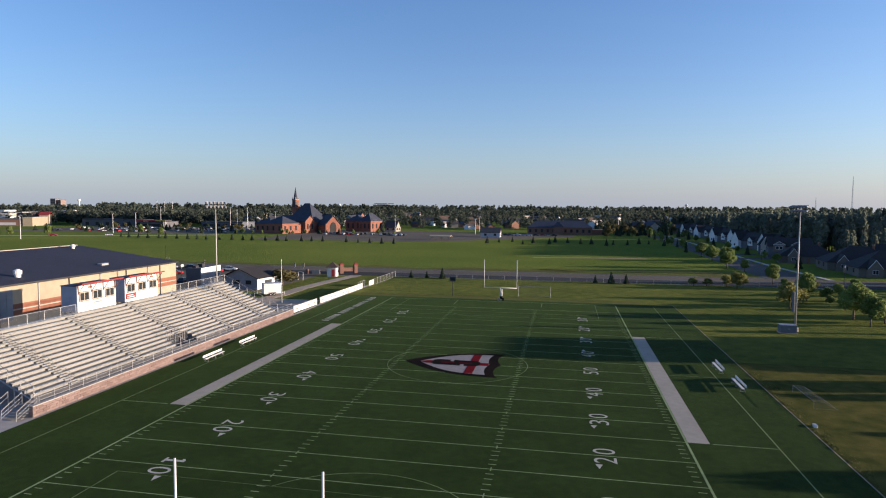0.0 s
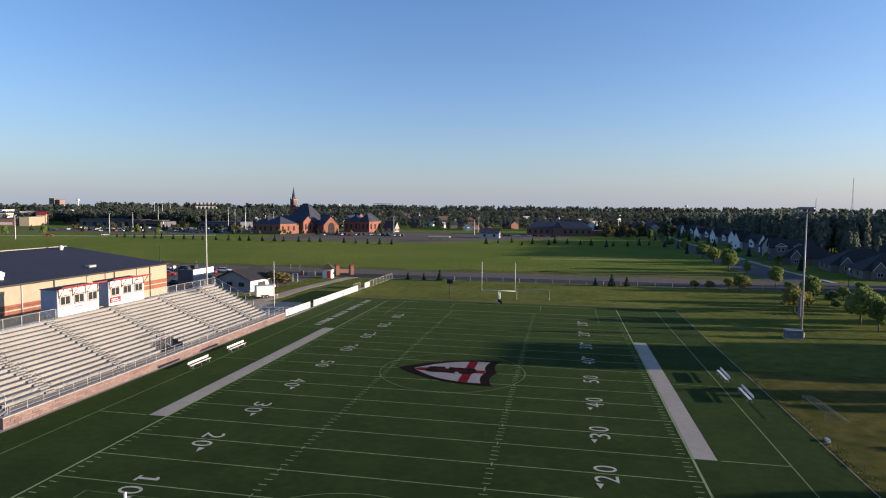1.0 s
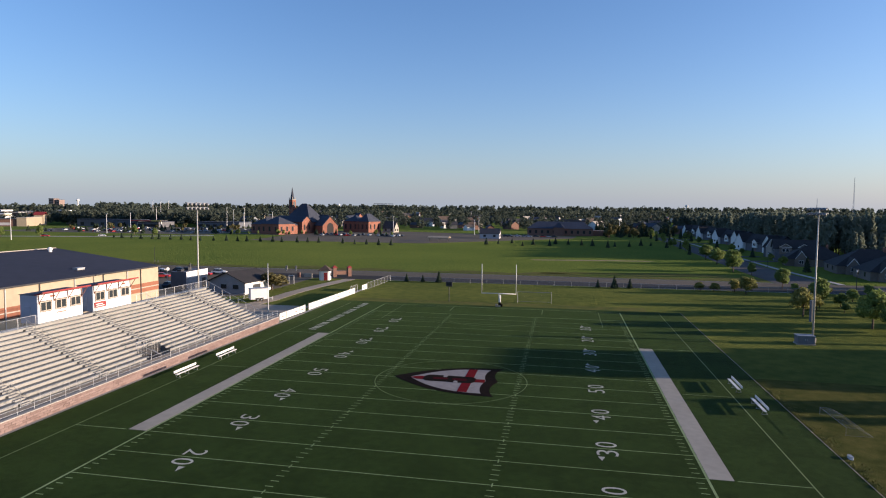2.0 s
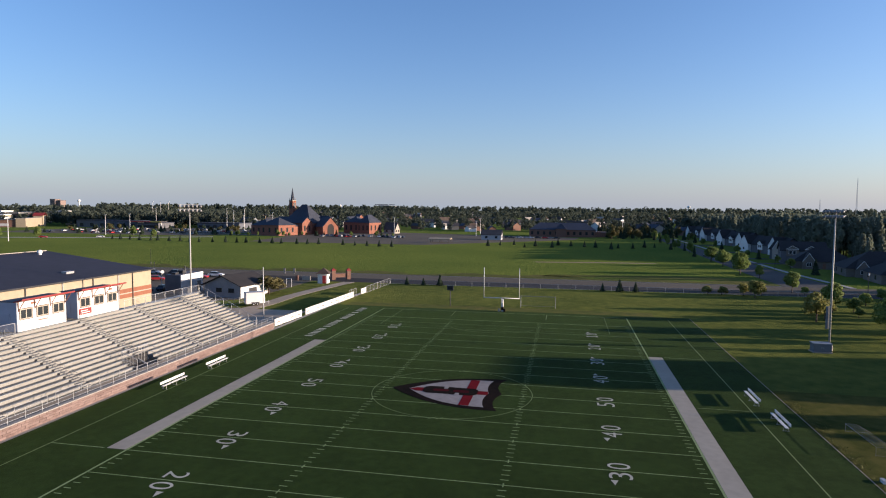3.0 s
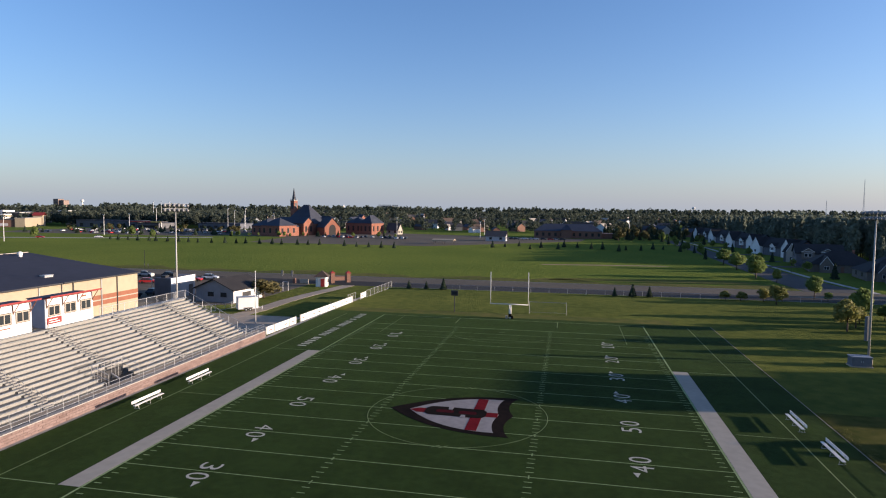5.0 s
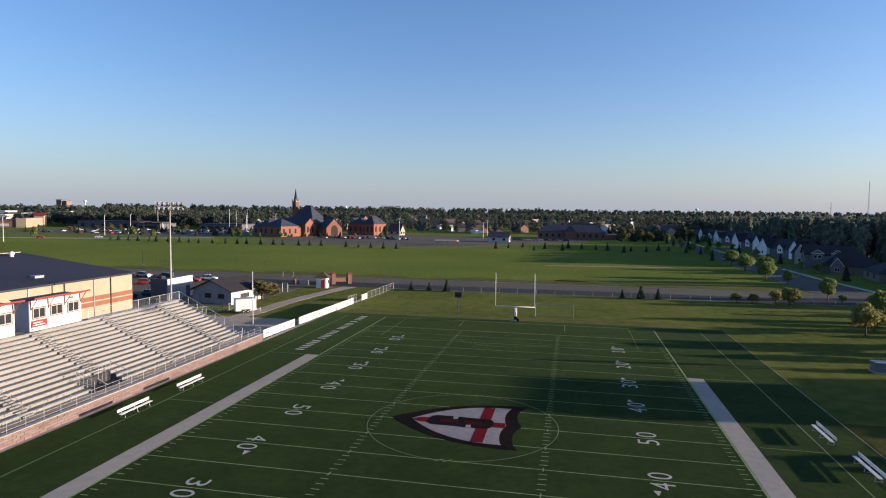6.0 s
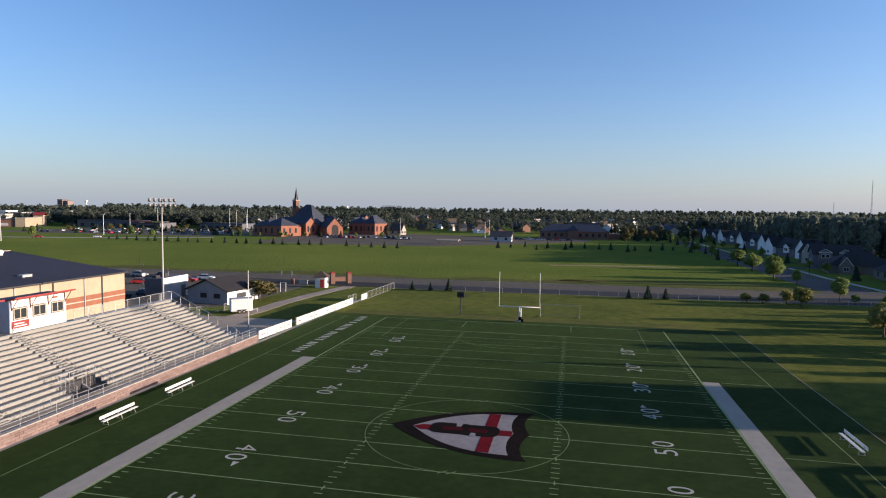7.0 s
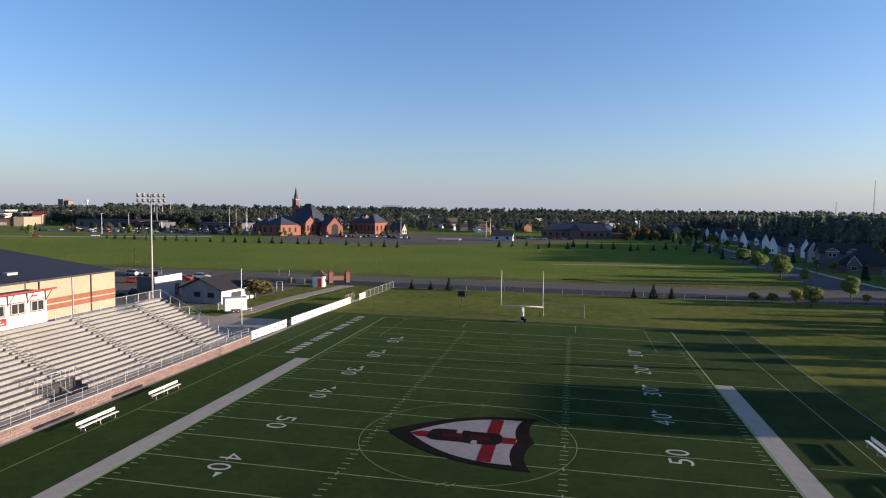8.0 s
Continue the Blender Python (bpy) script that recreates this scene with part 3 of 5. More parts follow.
part("device", M().prism(rounded(-3.4, -1.3, 0.55, 1.4, 0.85), Z4 + 0.016, Z4 + 0.024), BLACKPAINT, emblem)
part("device", M().prism(rounded(-0.72, -1.4, 2.95, 1.3, 0.85), Z4 + 0.020, Z4 + 0.028), BLACKPAINT, emblem)
part("device_gap", M().prism([(-1.08, 0.6), (-0.66, 0.6), (-0.62, 1.5), (-1.2, 1.5)], Z4 + 0.026, Z4 + 0.032), WHITETURF, emblem)
part("device_gap", M().prism([(0.42, -1.5), (1.0, -1.5), (0.88, -0.72), (0.48, -0.72)], Z4 + 0.026, Z4 + 0.032), WHITETURF, emblem)
part("device_red", M().prism(rounded(-2.3, -0.45, -0.4, 0.4, 0.35), Z4 + 0.030, Z4 + 0.036), DARKRED, emblem)
part("device_red", M().prism(rounded(0.1, -0.5, 1.95, 0.4, 0.35), Z4 + 0.030, Z4 + 0.036), DARKRED, emblem)

# ---------------- goals, benches, sideline things ----------------


def goalpost(x, y, s):
    g = thing("goal_post", "white football goal post with padded base", "goal post", "goal posts", x, y, 0, 0 if s > 0 else 180)
    for sx in (-1, 1):
        part("upright", M().tube((sx * 3.555, 0, 3.05), (sx * 3.555, 0, 9.14), 0.058, n=10), WHITE, g, smooth=True)
    part("crossbar", M().tube((-3.6, 0, 3.05), (3.6, 0, 3.05), 0.085, n=10), WHITE, g, smooth=True)
    neck = [(0, 2.0 - 2.0 * math.sin(radians(a)), 1.9 + 1.1 * (1 - math.cos(radians(a)))) for a in (0, 22, 45, 67, 90)]
    part("gooseneck", M().tube((0, 2.0, 0), (0, 2.0, 1.9), 0.085, n=10).path(neck, 0.085, 10), WHITE, g, smooth=True)
    pad = part("pad", M().prism(rounded(-0.24, 1.76, 0.24, 2.24, 0.12), 0.05, 2.5), WHITE, g, "white foam pad round the post")
    part("pad_band", M().prism(rounded(-0.27, 1.73, 0.27, 2.27, 0.13), 0.3, 0.95), BLACKPAINT, pad, "black strap round the lower pad")
    return g


goalpost(0.1, 55.0, 1)
goalpost(-0.165, -54.86, -1)


def soccer_goal(x, y, rz, w=7.32, h=2.44, d=2.0, label="white soccer goal with a net", r=0.06, paint=WHITE):
    g = thing("soccer_goal", label, "soccer goal", "soccer goals", x, y, 0, rz)
    for sx in (-1, 1):
        part("post", M().tube((sx * w / 2, 0, 0), (sx * w / 2, 0, h), r, n=8), paint, g)
        part("stay", M().path([(sx * w / 2, 0, h), (sx * w / 2, d * 0.4, h), (sx * w / 2, d, 0.05), (sx * w / 2, 0, 0.05)], r / 2, 6), paint, g)
    part("crossbar", M().tube((-w / 2 - 0.05, 0, h), (w / 2 + 0.05, 0, h), r, n=8), paint, g)
    part("ground_bar", M().tube((-w / 2, d, 0.05), (w / 2, d, 0.05), r / 2), paint, g)
    net = M().face([(-w / 2, d * 0.4, h), (w / 2, d * 0.4, h), (w / 2, d, 0.05), (-w / 2, d, 0.05)])
    net.face([(-w / 2, 0, h), (w / 2, 0, h), (w / 2, d * 0.4, h), (-w / 2, d * 0.4, h)])
    for sx in (-1, 1):
        net.face([(sx * w / 2, 0, 0.05), (sx * w / 2, 0, h), (sx * w / 2, d * 0.4, h), (sx * w / 2, d, 0.05)])
    part("net", net, NETMESH, g)
    return g


soccer_goal(7.05, 63.3, 0, r=0.045, paint=RAILWHITE)
soccer_goal(39.1, -7.4, -90, 6.0, 0.8, 2.3, "low training goal with a loose net on dry grass", 0.014, LAMPGREY)


def bench(x, y, rz):
    b = thing("team_bench", "white aluminium team bench with a backrest", "bench", "team benches", x, y, 0, rz)
    part("seat", M().box(-2.3, -0.15, 0.42, 2.3, 0.15, 0.47), WHITE, b)
    part("backrest", M().box(-2.3, 0.28, 0.58, 2.3, 0.33, 0.86), WHITE, b)
    for k in (-1.8, 0, 1.8):
        part("leg", M().path([(k, -0.2, 0.02), (k, -0.1, 0.42), (k, 0.2, 0.42), (k, 0.3, 0.86)], 0.018).path([(k, 0.12, 0.42), (k, 0.35, 0.02), (k, -0.25, 0.02)], 0.018), STEEL, b)
    return b


for x, y, rz in ((-32.4, -4.4, 90), (-32.4, 4.9, 90), (33.0, 4.0, -90), (33.5, -3.65, -90)):
    bench(x, y, rz)

clock = thing("play_clock", "black play clock on a thin dark post", "play clock", x=-11.65, y=61.9)
part("post", M().tube((0, 0, -0.05), (0, 0, 3.4), 0.1), DARKSTEEL, clock)
part("cabinet", M().box(-0.7, -0.15, 3.3, 0.7, 0.15, 4.35), DARKSTEEL, clock)
part("face", M().box(-0.5, -0.165, 3.55, 0.5, -0.155, 4.1), GLASS, clock)

bag = thing("equipment_bag", "dark equipment bag leaning on the goal post", "bag", x=0.55, y=56.8)
part("bag_body", M().prism(rounded(-0.2, -0.22, 0.2, 0.22, 0.1), 0, 0.5), BLACKPAINT, bag)
part("flap", M().prism(rounded(-0.15, -0.17, 0.15, 0.17, 0.08), 0.5, 0.58), BLACKPAINT, bag)
crate = thing("equipment_crate", "pale plastic crate beside the goal post", "crate", x=-0.5, y=56.7)
part("crate_body", M().prism(rounded(-0.2, -0.2, 0.2, 0.2, 0.06), 0, 0.5), BEIGE, crate)
part("rim", M().prism(rounded(-0.23, -0.23, 0.23, 0.23, 0.07), 0.5, 0.56), BEIGE, crate)

ub = thing("utility_box", "grey steel electrical cabinet beside the floodlight mast", "utility box", x=50.4, y=32.3)
part("cabinet", M().box(-1.22, -0.75, 0.1, 1.22, 0.75, 1.3), BOXGREY, ub)
# lighter grey than the cabinet: the lit top is put into its colour
part("lid", M().box(-1.3, -0.83, 1.3, 1.3, 0.83, 1.4), HUTGREY, ub, "flat lid, paler for the light on top")
for k in range(2):
    part("cabinet_door", M().box(-1.15 + 1.17 * k, -0.78, 0.2, -0.02 + 1.17 * k, -0.752, 1.22), BOXGREY, ub)
    part("door_handle", M().box(-0.16 + 0.26 * k, -0.81, 0.62, -0.1 + 0.26 * k, -0.782, 0.86), STEEL, ub)
part("plinth", M().box(-1.36, -0.9, -0.1, 1.36, 0.9, 0.1), APRON, ub)
sb = thing("equipment_box", "small white plastic box at the edge of the turf", "box", x=37.2, y=-16.0)
part("box_body", M().prism(rounded(-0.14, -0.32, 0.14, 0.32, 0.06), -0.06, 0.16), WHITE, sb)
part("lid", M().prism(rounded(-0.155, -0.335, 0.155, 0.335, 0.06), 0.16, 0.2), STEEL, sb)


def floodlight(x, y, rz, h=20.7):
    f = thing("floodlight_mast", "tall pale steel floodlight mast with two rows of lamps", "floodlight", "floodlight masts", x, y, 0, rz)
    part("pole", M().tube((0, 0, -0.1), (0, 0, h + 0.6), 0.16, 0.09, 14), MASTGREY, f, smooth=True)
    part("base", M().tube((0, 0, -0.1), (0, 0, 0.7), 0.5, n=14), CONCRETE, f)
    part("service_box", M().box(-0.62, -0.3, 3.2, -0.2, 0.25, 6.6), BOXGREY, f, "tall grey ballast box on the pole")
    for z in (h - 0.28, h + 0.48):
        arm = part("crossarm", M().box(-1.9, -0.08, z - 0.08, 1.9, 0.08, z + 0.08), STEEL, f)
        for k in range(6):
            cx = -1.75 + 0.7 * k
            part("lamp", M().tube((cx, -0.1, z - 0.05), (cx, -0.55, z - 0.3), 0.12, 0.25, 10), LAMPGREY, arm, smooth=True)
    return f


floodlight(-52.2, 29.3, 45)
floodlight(52.1, 33.8, -70)

fp = thing("flagpole", "bare white flagpole at the end of the stands", "flagpole", x=-43.7, y=39.6)
part("pole", M().tube((0, 0, -0.05), (0, 0, 9.4), 0.1, 0.05, 10), WHITE, fp, smooth=True)
part("ball", M().tube((0, 0, 9.4), (0, 0, 9.55), 0.09, 0.05), STEEL, fp)

# ---------------- stands ----------------
ROWS_N, Y0, Y1 = 15, -27.0, 27.0
XF, DX, ZF, DZ = -38.4, 0.715, 1.05, 0.345
AISLES = (-21.5, -10.7, 0.4, 11.1, 21.8)
stand = thing("grandstand", "long aluminium bleacher stand with five stepped aisles", "grandstand")
bounds = [Y0] + [a + s for a in AISLES for s in (-0.65, 0.65)] + [Y1]
for r in range(ROWS_N):
    xa, z = XF - r * DX, ZF + r * DZ
    for k in range(6):
        a, b = bounds[2 * k], bounds[2 * k + 1]
        spans = [(a, b)]
        if r < 3 and k == 2:
            spans = [(a, -3.0)]
        if r < 3 and k == 3:
            spans = [(1.9, b)]
        for a, b in spans:
            if b - a < 0.2:
                continue
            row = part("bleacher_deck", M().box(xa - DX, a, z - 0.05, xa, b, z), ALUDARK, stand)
            part("riser", M().box(xa - DX, a, z, xa - DX + 0.03, b, z + 0.285), RISER, row)
            part("seat_plank", M().box(xa - 0.62, a, z + 0.40, xa - 0.33, b, z + 0.45), ALU, row)
    for ai, a in enumerate(AISLES):
        if r < 3 and ai == 2:
            continue
        part("aisle_step", M().box(xa - DX, a - 0.65, z - 0.05, xa, a + 0.65, z).box(xa - DX, a - 0.62, z, xa - DX / 2, a + 0.62, z + DZ / 2).box(xa - DX, a - 0.65, z, xa - DX + 0.03, a + 0.65, z + DZ), AISLE, stand)
part("front_walkway", M().box(XF, Y0 - 1.4, 0.98, -36.75, Y1 + 2.6, 1.05), APRON, stand)
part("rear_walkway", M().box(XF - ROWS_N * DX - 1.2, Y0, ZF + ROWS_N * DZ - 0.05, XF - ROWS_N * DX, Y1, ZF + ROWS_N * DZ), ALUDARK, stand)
for yy in (Y0 + 0.1, Y0 / 2, 0, Y1 / 2, Y1 - 0.1):
    for i in range(1, 5):
        xx = XF - i * ROWS_N * DX / 4
        part("support", M().tube((xx, yy, -0.05), (xx, yy, ZF + (XF - xx) / DX * DZ - 0.52), 0.09, n=8), STEEL, stand)
    part("stringer", M().tube((XF, yy, ZF - 0.52), (XF - ROWS_N * DX, yy, ZF + ROWS_N * DZ - 0.52), 0.1, n=6), STEEL, stand)
for a in AISLES:
    for r in range(1 if a != 0.4 else 4, ROWS_N - 1, 3):
        x0, z0 = XF - (r + 0.4) * DX, ZF + r * DZ
        x1, z1 = XF - (r + 2.2) * DX, ZF + (r + 1.8) * DZ
        part("aisle_handrail", M().path([(x0, a, z0), (x0, a, z0 + 0.82), (x0 - 0.1, a, z0 + 0.92), (x1 + 0.12, a, z1 + 0.95), (x1, a, z1 + 0.82), (x1, a, z1)], 0.024).path([(x0, a, z0 + 0.5), (x1, a, z1 + 0.5)], 0.019), RAILWHITE, stand)
# open ramp through the first rows
for yy in (-3.0, 1.9):
    part("ramp_rail", M().path([(XF, yy, 1.05), (XF, yy, 2.3), (XF - 3 * DX, yy, 3.1), (XF - 3 * DX, yy, 1.05)], 0.035).path([(XF, yy, 1.7), (XF - 3 * DX, yy, 2.3)], 0.03), STEEL, stand)
part("ramp_rail", M().path([(XF - 3 * DX, -3.0, 3.15), (XF - 3 * DX, 1.9, 3.15)], 0.035).path([(XF - 3 * DX, -3.0, 2.6), (XF - 3 * DX, 1.9, 2.6)], 0.03), STEEL, stand)
part("ramp_wall", M().box(XF - 3 * DX - 0.04, -3.0, 0.1, XF - 3 * DX, 1.9, ZF + 3 * DZ), DARKSTEEL, stand)
part("ramp_floor", M().box(XF - 3 * DX, -3.0, 0.98, XF, 1.9, 1.04), DARKSTEEL, stand)
for k in range(9):
    yy = -3.0 + 4.9 * (k + 0.5) / 9
    if k not in (4,):
        part("ramp_baluster", M().tube((XF - 3 * DX + 0.05, yy, 1.05), (XF - 3 * DX + 0.05, yy, 3.1), 0.022), STEEL, stand)
front_rail = thing("guard_rail", "grey pipe guard rail along the front of the stand", "railing")
n_post = 30
for k in range(n_post + 1):
    yy = Y0 - 1.3 + k * (Y1 + 3.8 - Y0) / n_post
    part("post", M().tube((-36.85, yy, 1.0), (-36.85, yy, 2.1), 0.022), STEEL, front_rail)
for z in (1.35, 1.72, 2.1):
    part("rail", M().tube((-36.85, Y0 - 1.3, z), (-36.85, Y1 + 2.5, z), 0.02), STEEL, front_rail)
# short rails before the first row
for k, (a, b) in enumerate(((-26.5, -22.6), (-20.3, -16.5), (-15.5, -12), (-9.4, -6.2), (3.4, 6.6), (7.2, 9.8), (12.3, 15.6), (16.5, 20.6), (23, 26.4))):
    part("row_rail", M().path([(XF + 0.05, a, 1.05), (XF + 0.05, a, 1.95), (XF + 0.05, b, 1.95), (XF + 0.05, b, 1.05)], 0.026).path([(XF + 0.05, a, 1.5), (XF + 0.05, b, 1.5)], 0.022), STEEL, stand)
wall = lone("stand_wall", M().box(-36.95, -29.35, -0.1, -36.6, 29.3, 1.02), PINKBLOCK, "pinkish block wall under the front of the stands", "wall", kind="structure")
part("coping", M().box(-37.0, -29.4, 1.02, -36.5, 29.35, 1.12), CONCRETE, wall, "pale coping")
st = thing("entry_stair", "aluminium stair with pipe handrails up to the stand", "stair", x=-37.6, y=-28.6)
for k in range(6):
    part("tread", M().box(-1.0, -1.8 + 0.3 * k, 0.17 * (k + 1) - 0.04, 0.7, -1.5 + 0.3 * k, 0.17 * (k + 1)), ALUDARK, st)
for sx in (-1.0, 0.7):
    part("handrail", M().path([(sx, -2.3, 0.1), (sx, -2.2, 1.0), (sx, 0.1, 2.1), (sx, 0.1, 1.0)], 0.026).path([(sx, -2.2, 0.6), (sx, 0.1, 1.65)], 0.022).path([(sx, -2.2, 0.3), (sx, 0.1, 1.3)], 0.022), RAILWHITE, st)
side = thing("stair_rail", "grey pipe handrail beside the stair", "railing", x=-39.8, y=-29.2)
part("rail", M().path([(0, -2.3, 0), (0, -2.2, 1.0), (0, 0.3, 2.2), (0, 0.3, 0)], 0.026).path([(0, -2.2, 0.55), (0, 0.3, 1.7)], 0.022), RAILWHITE, side)


def chain_fence(name, pts, z, h, label, step=2.4, mesh=True, base=None):
    """Pipe posts with a top rail and woven wire between."""
    f = thing(name, label, "fence")
    for (x0, y0, a), (x1, y1, b) in zip(pts, pts[1:]):
        n = max(1, round(math.hypot(x1 - x0, y1 - y0) / step))
        for k in range(n + 1):
            t = k / n
            px, py, pz = x0 + (x1 - x0) * t, y0 + (y1 - y0) * t, a + (b - a) * t
            part("post", M().tube((px, py, pz - 0.1), (px, py, pz + h), 0.035), STEEL, f)
        part("top_rail", M().tube((x0, y0, a + h), (x1, y1, b + h), 0.03), STEEL, f)
        part("bottom_rail", M().tube((x0, y0, a + 0.1), (x1, y1, b + 0.1), 0.022), STEEL, f)
        if mesh:
            part("wire_mesh", M().face([(x0, y0, a + 0.05), (x1, y1, b + 0.05), (x1, y1, b + h), (x0, y0, a + h)]), FENCEMESH, f)
    return f


XB, ZB = XF - ROWS_N * DX - 0.1, ZF + ROWS_N * DZ
chain_fence("rear_guard", [(XB, 8.6, ZB), (XB, Y1 + 0.05, ZB)], 0, 1.25, "chain-link guard behind the top row")
chain_fence("rear_guard", [(XB, Y0, ZB), (XB, -9.4, ZB)], 0, 1.25, "chain-link guard behind the top row beside the press box")
chain_fence("end_guard", [(XB, Y1 + 0.1, ZB), (XF - 0.2, Y1 + 0.1, ZF)], 0, 1.25, "sloping chain-link guard at the end of the stand", 1.6)
chain_fence("end_guard", [(XB, Y0 - 0.1, ZB), (XF - 0.2, Y0 - 0.1, ZF)], 0, 1.25, "sloping chain-link guard at the near end of the stand", 1.6)

# ---------------- press box ----------------


def press_box(y0, y1, x_front, z0, z1, sign):
    p = thing("press_box", "white press box with red trim and sliding windows", "press box", "press boxes")
    xb = x_front - 2.5
    part("shell", M().box(xb, y0, z0, x_front, y1, z1), WHITE, p)
    # blue-grey sheet over the white shell: the shaded end painted in
    part("end_wall", M().box(xb + 0.05, y0 - 0.05, z0, x_front - 0.05, y0 - 0.005, z1), ENDSHADE, p, "end wall with its blue-grey shade put into colour")
    for yy in (y0 + 0.2, y1 - 0.2):
        part("post", M().box(xb + 0.1, yy - 0.1, 0, xb + 0.3, yy + 0.1, z0), STEEL, p)
    part("door", M().box(xb + 0.6, y0 - 0.09, z0 + 0.05, xb + 1.5, y0 - 0.052, z0 + 2.1), ENDSHADE, p)
    part("roof", M().box(xb - 0.1, y0 - 0.1, z1 + 0.003, x_front - 0.2, y1 + 0.1, z1 + 0.08), SLATE, p)
    aw = M()
    aw.v = [(x_front - 0.2, y0 - 0.25, z1 + 0.0), (x_front + 0.95, y0 - 0.25, z1 + 0.3), (x_front + 0.95, y1 + 0.45, z1 + 0.3), (x_front - 0.2, y1 + 0.45, z1 + 0.0)]
    aw.v += [(x, y, z + 0.14) for x, y, z in aw.v]
    aw.f = [(3, 2, 1, 0), (4, 5, 6, 7), (0, 1, 5, 4), (1, 2, 6, 5), (2, 3, 7, 6), (3, 0, 4, 7)]
    roof = part("awning", aw, DEEPRED, p, "red awning along the front")
    part("fascia", M().box(x_front + 0.952, y0 - 0.27, z1 + 0.27, x_front + 1.0, y1 + 0.47, z1 + 0.46), DEEPRED, roof, "red fascia board")
    n = 3
    for k in range(n + 1):
        yy = y0 + 0.15 + k * (y1 - y0 - 0.3) / n
        part("bracket", M().path([(x_front + 0.02, yy, z1 - 1.0), (x_front + 0.9, yy, z1 + 0.24)], 0.05, 5).path([(x_front + 0.03, yy, z1 - 1.1), (x_front + 0.03, yy, z1)], 0.05, 5), REDBLOCK, p)
    for k in range(n):
        yc = y0 + (k + 0.5) * (y1 - y0) / n
        w = part("window", M().box(x_front, yc - 0.86, z0 + 1.4, x_front + 0.05, yc + 0.86, z0 + 2.62), BEIGE, p, "cream window frame")
        za, zb = z0 + 1.33, z0 + 2.69
        part("frame_trim", M().box(x_front, yc - 0.93, za, x_front + 0.04, yc + 0.93, za + 0.07).box(x_front, yc - 0.93, zb - 0.07, x_front + 0.04, yc + 0.93, zb)
             .box(x_front, yc - 0.93, za + 0.07, x_front + 0.04, yc - 0.86, zb - 0.07).box(x_front, yc + 0.86, za + 0.07, x_front + 0.04, yc + 0.93, zb - 0.07), BROWNROOF, w)
        for s in (-1, 1):
            part("pane", M().box(x_front + 0.052, yc + (-0.74 if s < 0 else 0.06), z0 + 1.52, x_front + 0.06, yc + (-0.06 if s < 0 else 0.74), z0 + 2.5), GLASS, w)
    if sign:
        b = part("sign_board", M().box(x_front, y0 + 0.12, z0 + 0.45, x_front + 0.06, y0 + 2.3, z0 + 1.22), DEEPRED, p, "red sign board")
        for k in range(2):
            part("sign_bar", M().box(x_front + 0.062, y0 + 0.4, z0 + 0.62 + 0.26 * k, x_front + 0.068, y0 + 2.0 - 0.35 * k, z0 + 0.73 + 0.26 * k), WHITE, b)
    else:
        part("name_bar", M().box(x_front, y0 + 2.8, z0 + 0.9, x_front + 0.03, y0 + 4.3, z0 + 1.02), REDBLOCK, p, "small red-brown lettering bar")
    part("trim_mark", M().box(x_front, y1 - 1.9 if sign else y0 + 1.9, z1 - 0.42, x_front + 0.05, y1 - 1.2 if sign else y0 + 2.6, z1 - 0.2), REDBLOCK, p, "red painted mark under the eaves")
    return p


press_box(-8.9, -1.8, -49.35, 6.3, 9.75, False)
press_box(0.15, 7.6, -49.35, 6.3, 9.75, True)
gap = thing("press_steps", "short dark steps between the press boxes", "stair", x=-49.6, y=-0.8)
for k in range(4):
    part("tread", M().box(-0.9 - 0.3 * k, -0.9, ZB - 0.1 + 0.17 * k, -0.6 - 0.3 * k, 0.8, ZB - 0.04 + 0.17 * k), DARKSTEEL, gap)

# ---------------- large building behind ----------------
gym = thing("gymnasium", "large tan block building with red bands and dark low-pitched roof", "building")
GX, GY0, GY1, RX = -71.8, -110.0, 45.2, -97.4
part("wall", M().box(-123, GY0, -0.1, GX, GY1, 7.7), TAN, gym)
part("gable", M().gable_wall(-123, GX, GY0, GY1, 7.6, 7.7, 10.75), TAN, gym)
for z0, z1, mt in ((2.9, 3.7, REDBLOCK), (3.7, 3.9, BEIGE), (3.9, 4.7, REDBLOCK)):
    part("wall_band", M().box(GX, GY0, z0, GX + 0.03, GY1 + 0.03, z1), mt, gym, "red block band" if mt is REDBLOCK else "pale block band")
part("roof", M().gable(-123, GX, GY0, GY1, 7.85, 10.95, 0.35, 0.15), NAVYROOF, gym, "dark roof membrane")
part("eaves_trim", M().box(GX + 0.3, GY0, 7.72, GX + 0.42, GY1 + 0.4, 7.95), DARKSTEEL, gym)
part("ridge_cap", M().box(RX - 0.25, GY0, 11.02, RX + 0.25, GY1 + 0.35, 11.2), BEIGE, gym, "pale ridge cap")
for k, yy in enumerate((-20, -13, -6, 0.5, 8, 14.5, 22, 29, 35.5, 39.5)):
    part("downpipe", M().box(GX + 0.03, yy - 0.09, 0.1, GX + 0.16, yy + 0.09, 7.6), DARKSTEEL if k % 2 else STEEL, gym)
d = part("service_door", M().box(GX + 0.03, -3.5, 2.2, GX + 0.1, 3.0, 7.1), GREYBLUE, gym, "blue-grey panelled service door")
for k in range(6):
    part("door_panel", M().box(GX + 0.1, -3.4 + 1.05 * k, 2.3, GX + 0.14, -2.45 + 1.05 * k, 7.0), GREYBLUE, d)


def roof_z(x):
    return 8.0 + (GX - x) * 3.1 / 25.5


